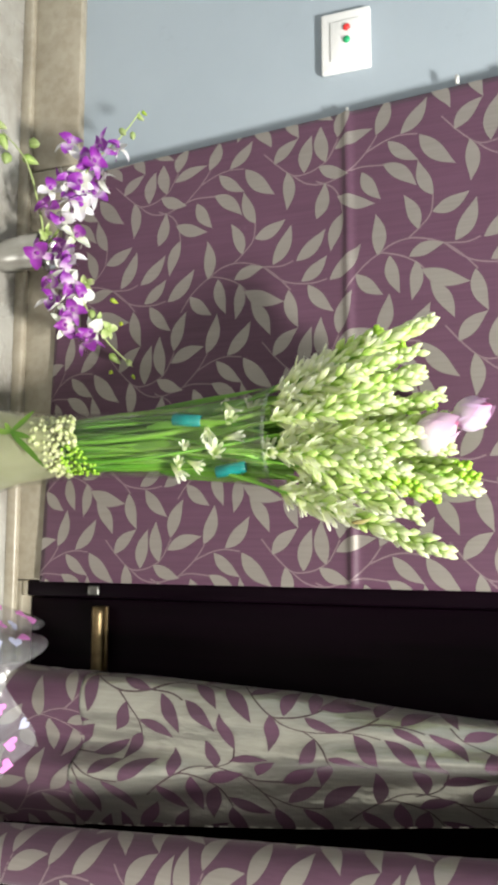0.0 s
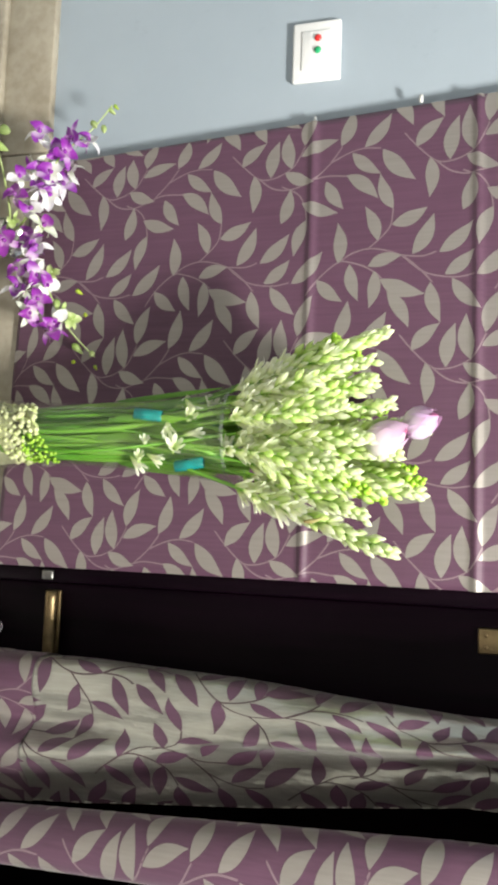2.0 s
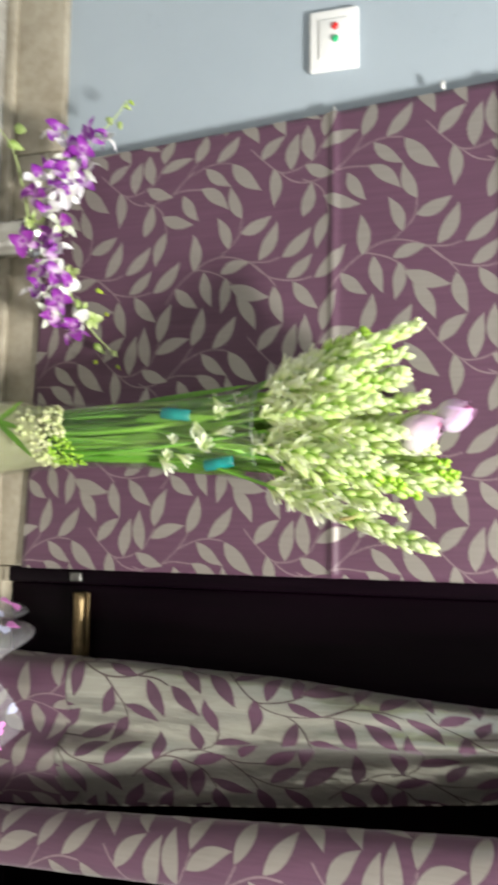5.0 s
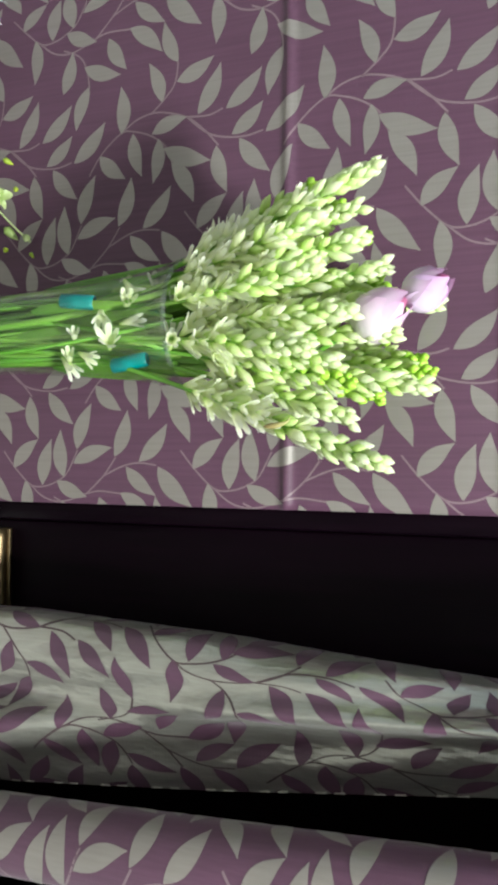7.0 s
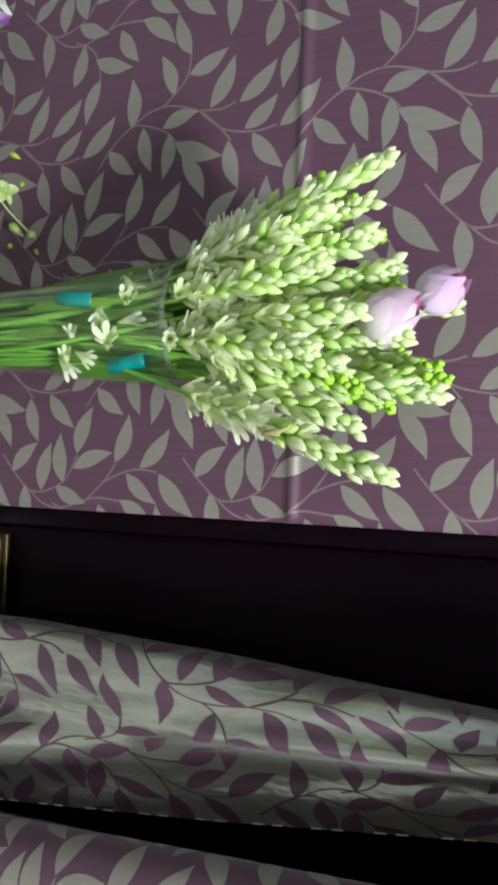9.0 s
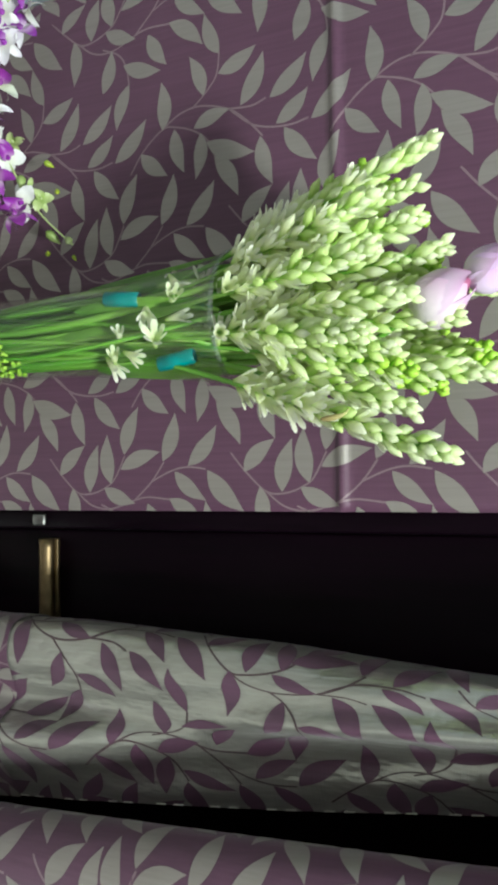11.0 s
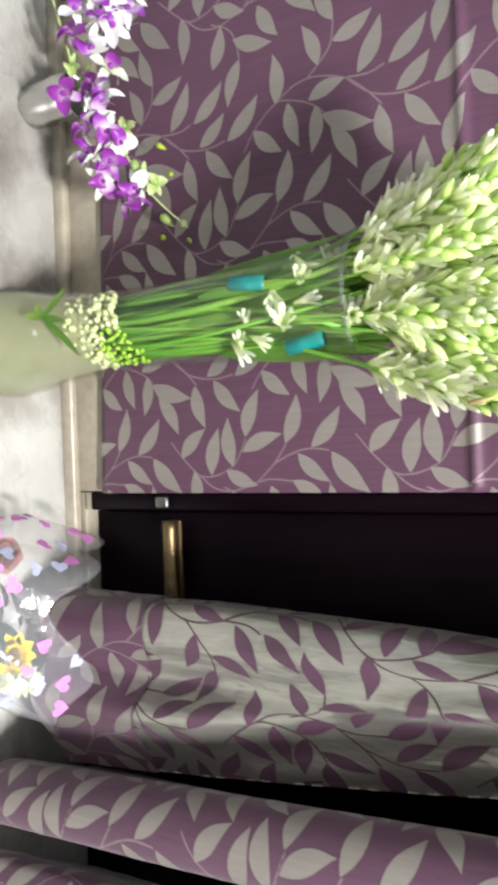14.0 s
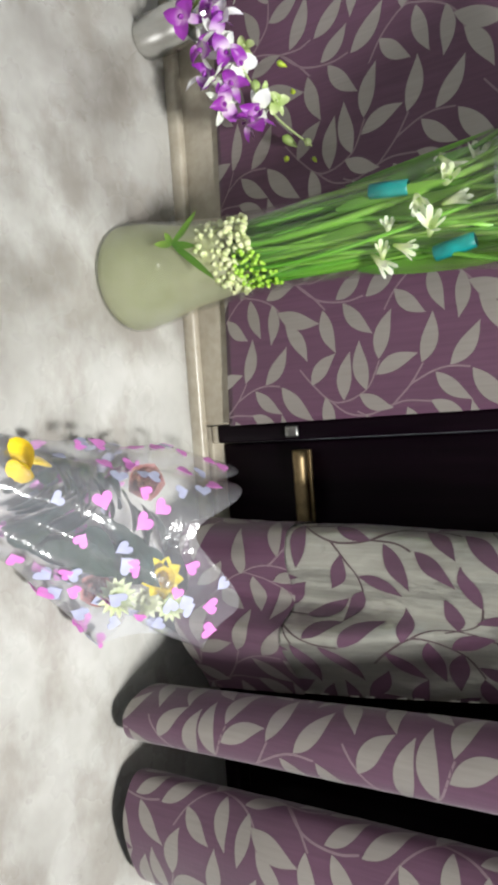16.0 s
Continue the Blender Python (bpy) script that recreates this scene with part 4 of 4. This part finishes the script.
def orchid_mesh(kind, seed):
    q = random.Random(seed)
    bm = bmesh.new()
    for a, ln, w, tilt in ((90, 0.029, 0.0115, 10), (212, 0.029, 0.0105, 5), (328, 0.029, 0.0105, 5)):
        petal(bm, pose(0, 0, 0, 0, 0, a - 90 + q.uniform(-12, 12)) @ pose(0, 0.001, 0, q.uniform(-0.5, 1.5) * tilt), ln * q.uniform(0.9, 1.15), w, 0.3, -q.uniform(0.7, 1.9), 7, 4)
    n = len(bm.faces)
    for a in (24, 156):
        petal(bm, pose(0, 0, 0.001, 0, 0, a - 90 + q.uniform(-10, 10)) @ pose(0, 0.001, 0, 22 * q.uniform(0.3, 1.6)), 0.027, 0.0205, 0.25, -q.uniform(0.1, 0.8), 7, 5, 0.8, wave=0.10)
    n2 = len(bm.faces)
    petal(bm, pose(0, 0, 0.002, 0, 0, 180) @ pose(0, 0.0, 0.0, 48), 0.025, 0.019, 0.75, -1.1, 6, 4, 0.7)
    teardrop(bm, pose(0, 0, 0.0, 0), 0.010, 0.0038)
    tube([(0, 0, 0), (0, -0.004, -0.008), (0, -0.004, -0.02)], 0.0012, 5, bm, 0.0, 0.1)
    bm.faces.ensure_lookup_table()
    for i, f in enumerate(bm.faces):
        f.material_index = 0 if i < n else 1 if i < n2 else 2
    return mesh_of("orchid_flower", bm, [(ORCHID_WHITE, ORCHID, ORCHID_GREEN, ORCHID_WHITE)[kind], (ORCHID, ORCHID_LIP, ORCHID_GREEN, ORCHID_WHITE)[kind], (ORCHID_LIP, ORCHID_LIP, ORCHID_GREEN, ORCHID_LIP)[kind]])


FLOWERS = [[orchid_mesh(k, 10 * k + s) for s in range(3)] for k in range(4)]
OBUD = [mesh_of("orchid_bud", teardrop(bmesh.new(), Matrix(), 0.026, 0.0062), ORCHID_GREEN), mesh_of("small_bud", teardrop(bmesh.new(), Matrix(), 0.018, 0.0045), SMALL_GREEN)]


def spray(points, flowers, buds, label):
    foot = Vector((TX, TY, FLOOR + 0.008))
    th = tagged(empty("orchid_spray", foot), label, "orchid", "orchids in the tumbler")
    part("stem", tube([Vector(p) - foot for p in smooth_line([foot] + points, 7)], lambda k: 0.0026 - 0.0014 * k, 6), ORCHID_GREEN, th, "thin pale green stem")
    for x_, y_, z_, kind in flowers:
        sc = rng.uniform(0.94, 1.16) * (0.62 if kind == 2 else 1.0)
        o = new("orchid_flower", rng.choice(FLOWERS[kind]))
        o.parent = th
        face = pose(0, 0, 0, 90 + rng.uniform(-55, 35), 0, rng.uniform(-70, 70)) @ pose(0, 0, 0, 0, 0, rng.uniform(-80, 80))
        o.matrix_basis = Matrix.Translation(Vector((x_, y_, z_)) - foot) @ face @ Matrix.Scale(sc, 4)
    for x_, y_, z_, kind, sc in buds:
        o = new(OBUD[kind].name.split(".")[0], OBUD[kind])
        o.parent = th
        o.matrix_basis = Matrix.Translation(Vector((x_, y_, z_)) - foot) @ pose(0, 0, 0, rng.uniform(-40, 60), rng.uniform(20, 70), rng.uniform(-40, 40)) @ Matrix.Scale(sc, 4)
    return th


spray([(-0.497, -0.055, 0.115), (-0.53, -0.07, 0.165), (-0.58, -0.078, 0.195), (-0.63, -0.072, 0.225), (-0.68, -0.05, 0.265), (-0.73, -0.035, 0.295)],
      [(-0.668, -0.08, 0.178, 0), (-0.652, -0.08, 0.246, 1), (-0.623, -0.085, 0.232, 1), (-0.652, -0.06, 0.265, 3), (-0.592, -0.09, 0.186, 0), (-0.591, -0.08, 0.206, 3), (-0.602, -0.06, 0.234, 3), (-0.583, -0.09, 0.149, 3), (-0.548, -0.095, 0.148, 1), (-0.56, -0.085, 0.19, 0), (-0.555, -0.07, 0.202, 3), (-0.501, -0.1, 0.15, 2), (-0.498, -0.07, 0.19, 3), (-0.64, -0.07, 0.205, 0), (-0.61, -0.075, 0.175, 3), (-0.575, -0.06, 0.22, 0), (-0.53, -0.085, 0.175, 3)],
      [(-0.697, -0.045, 0.262, 0, 0.9), (-0.687, -0.045, 0.285, 0, 0.8), (-0.726, -0.035, 0.288, 0, 0.7), (-0.731, -0.035, 0.298, 1, 0.7)],
      "arching spray of purple and white orchids")
spray([(-0.482, -0.055, 0.115), (-0.45, -0.07, 0.168), (-0.40, -0.07, 0.198), (-0.35, -0.06, 0.222), (-0.31, -0.045, 0.245), (-0.268, -0.03, 0.285)],
      [(-0.464, -0.105, 0.139, 1), (-0.467, -0.09, 0.178, 1), (-0.457, -0.08, 0.189, 3), (-0.413, -0.095, 0.162, 0), (-0.406, -0.08, 0.19, 0), (-0.416, -0.06, 0.208, 2), (-0.373, -0.085, 0.172, 3), (-0.361, -0.08, 0.195, 1), (-0.337, -0.085, 0.183, 0), (-0.33, -0.06, 0.22, 3), (-0.307, -0.07, 0.218, 1), (-0.332, -0.05, 0.246, 2), (-0.435, -0.085, 0.175, 0), (-0.39, -0.07, 0.205, 3), (-0.385, -0.08, 0.15, 0), (-0.35, -0.055, 0.23, 2), (-0.48, -0.075, 0.165, 0)],
      [(-0.293, -0.03, 0.240, 0, 1.0), (-0.277, -0.028, 0.278, 0, 0.8), (-0.387, -0.045, 0.248, 1, 0.9), (-0.259, -0.03, 0.243, 1, 0.8), (-0.366, -0.055, 0.217, 0, 1.0), (-0.254, -0.028, 0.284, 1, 0.6), (-0.344, -0.04, 0.267, 1, 0.8)],
      "drooping spray of purple and white orchids with buds")
spray([(-0.505, -0.065, 0.115), (-0.57, -0.095, 0.125), (-0.64, -0.105, 0.105), (-0.70, -0.105, 0.055)],
      [], [(-0.645, -0.105, 0.100, 0, 1.3), (-0.671, -0.10, 0.115, 0, 1.4), (-0.665, -0.105, 0.035, 0, 1.3), (-0.697, -0.105, 0.050, 0, 1.3), (-0.725, -0.10, 0.035, 0, 1.1), (-0.65, -0.11, 0.07, 0, 1.4)],
      "pale green drooping orchid buds over the floor")

# ---- hand bouquet in clear wrap ----
BO = Vector((0.258, -0.185, 0.118))
BF = Vector((0.085, -0.58, 0.05))
AX = (BO - BF).normalized()
LEN = (BO - BF).length
ROT = AX.to_track_quat("Z", "Y").to_matrix().to_4x4()
wrapped = tagged(empty("wrapped_bouquet", BF), "hand bouquet in clear cellophane printed with hearts, lying on the floor", "bouquet")


def wrap_at(a, t):
    r = 0.022 + 0.110 * t ** 1.1 + (0.011 * math.sin(5 * a + 0.6 + 1.5 * t) + 0.007 * math.sin(8 * a + 2.0 - 3 * t)) * t
    r += 0.006 * math.sin(6 * a + 9 * t) * math.sin(3 * a - 13 * t + 1) * t + 0.002 * math.sin(9 * a + 24 * t) * t
    z = LEN * t * (1 + 0.10 * math.sin(3 * a + 0.5) * t + 0.05 * math.sin(7 * a) * t)
    p = BF + (ROT @ Vector((r * math.cos(a), r * math.sin(a) * 0.86, z)))
    p.z = max(p.z, FLOOR + 0.004 + 0.002 * math.sin(11 * a + 5 * t))
    return p


bm = bmesh.new()
grid = [[bm.verts.new(wrap_at(2 * math.pi * i / 168, j / 40) - BF) for i in range(168)] for j in range(41)]
for a, b in zip(grid, grid[1:]):
    for i in range(168):
        bm.faces.new((a[i], a[(i + 1) % 168], b[(i + 1) % 168], b[i]))
wrap = part("cellophane", bm, CELLO, wrapped, "clear crinkled cellophane")
wrap.visible_shadow = False


def heart_mesh(mat):
    bm = bmesh.new()
    rim_ = []
    for i in range(20):
        a = 2 * math.pi * i / 20
        rim_.append(((16 * math.sin(a) ** 3) / 17, (13 * math.cos(a) - 5 * math.cos(2 * a) - 2 * math.cos(3 * a) - math.cos(4 * a)) / 17))
    top = [bm.verts.new((x_ * 0.0125, y_ * 0.0125, 0.0004)) for x_, y_ in rim_]
    low = [bm.verts.new((x_ * 0.0125, y_ * 0.0125, 0.0)) for x_, y_ in rim_]
    bm.faces.new(top), bm.faces.new(low[::-1])
    for i in range(20):
        bm.faces.new((low[i], low[(i + 1) % 20], top[(i + 1) % 20], top[i]))
    return mesh_of("heart", bm, mat, False)


HEARTS = [heart_mesh(WHITE_HEART), heart_mesh(PINK_HEART)]
for i in range(110):
    a, t = rng.uniform(0, 2 * math.pi), 0.42 + 0.57 * rng.random() ** 0.8
    p = wrap_at(a, t)
    nrm = (wrap_at(a + 0.05, t) - p).cross(wrap_at(a, min(1, t + 0.03)) - p).normalized()
    o = new("heart", HEARTS[i % 2])
    o.parent = wrap
    o.matrix_basis = Matrix.Translation(p - BF + nrm * 0.0012) @ nrm.to_track_quat("Z", "Y").to_matrix().to_4x4() @ pose(0, 0, 0, 0, 0, rng.uniform(0, 360)) @ Matrix.Scale(rng.uniform(0.72, 1.08), 4)


def bloom(name, mat, n, ln, w, layers, label, at, turn_):
    bm = bmesh.new()
    for k in range(layers):
        for i in range(n):
            petal(bm, pose(0, 0, 0.002 * k, 0, 0, 360 * i / n + 17 * k) @ pose(0, 0.001, 0, 12 + 62 * k / max(1, layers - 1)), ln * (1 - 0.18 * k), w, 0.4, 0.3, 5, 3)
    o = part(name, bm, mat, wrapped, label)
    o.matrix_basis = Matrix.Translation(Vector(at) - BF) @ turn_
    part("flower_stem", tube(bezier((0, 0, 0), (0, 0, -0.02), (0, 0, -0.03), (0, 0.0, -0.045)), 0.0025, 6), STEM, o)
    return o


facing = Vector((-0.15, -0.55, 0.8)).to_track_quat("Z", "Y").to_matrix().to_4x4()
bloom("yellow_flower", GOLD, 9, 0.028, 0.017, 3, "yellow flower", (0.283, -0.252, 0.150), facing)
bloom("white_flower", MUM, 14, 0.026, 0.008, 3, "white chrysanthemum", (0.298, -0.302, 0.12), facing)
bloom("white_flower", MUM, 14, 0.024, 0.008, 3, "white chrysanthemum", (0.328, -0.212, 0.125), facing)
bloom("white_flower", MUM, 12, 0.022, 0.008, 3, "white chrysanthemum", (0.315, -0.255, 0.125), facing)
bloom("rose", ROSE, 5, 0.026, 0.034, 3, "faded pink rose", (0.165, -0.235, 0.12), facing)
bloom("rose", ROSE, 5, 0.022, 0.030, 3, "faded pink rose", (0.288, -0.312, 0.095), facing)
for i in range(60):
    a = rng.uniform(0, 2 * math.pi)
    p = BF + AX * LEN * rng.uniform(0.45, 0.80) + Vector((0.055 * math.cos(a), 0.02 * math.sin(a), 0.04 * math.sin(a)))
    p.z = max(p.z, 0.02)
    part("leaf", petal(bmesh.new(), Matrix.Translation(p - BF) @ ROT @ pose(0, 0, 0, 0, 0, math.degrees(a)) @ pose(0, 0, 0, 62), rng.uniform(0.05, 0.085), 0.026, 0.25, -0.5, 7, 4), DARK_LEAF, wrapped, "dark green leaf")
for k, (dx, rx) in enumerate(((-0.02, 30), (0.02, -25), (0.0, 80))):
    bm = petal(bmesh.new(), pose(0, 0, 0, 50, rx, 40 * k), 0.055, 0.030, 0.8, 1.6, 9, 4)
    o = part("ribbon_loop", bm, YELLOW, wrapped, "yellow satin ribbon")
    o.matrix_basis = Matrix.Translation(Vector((0.118 + dx, -0.425, 0.10)) - BF)
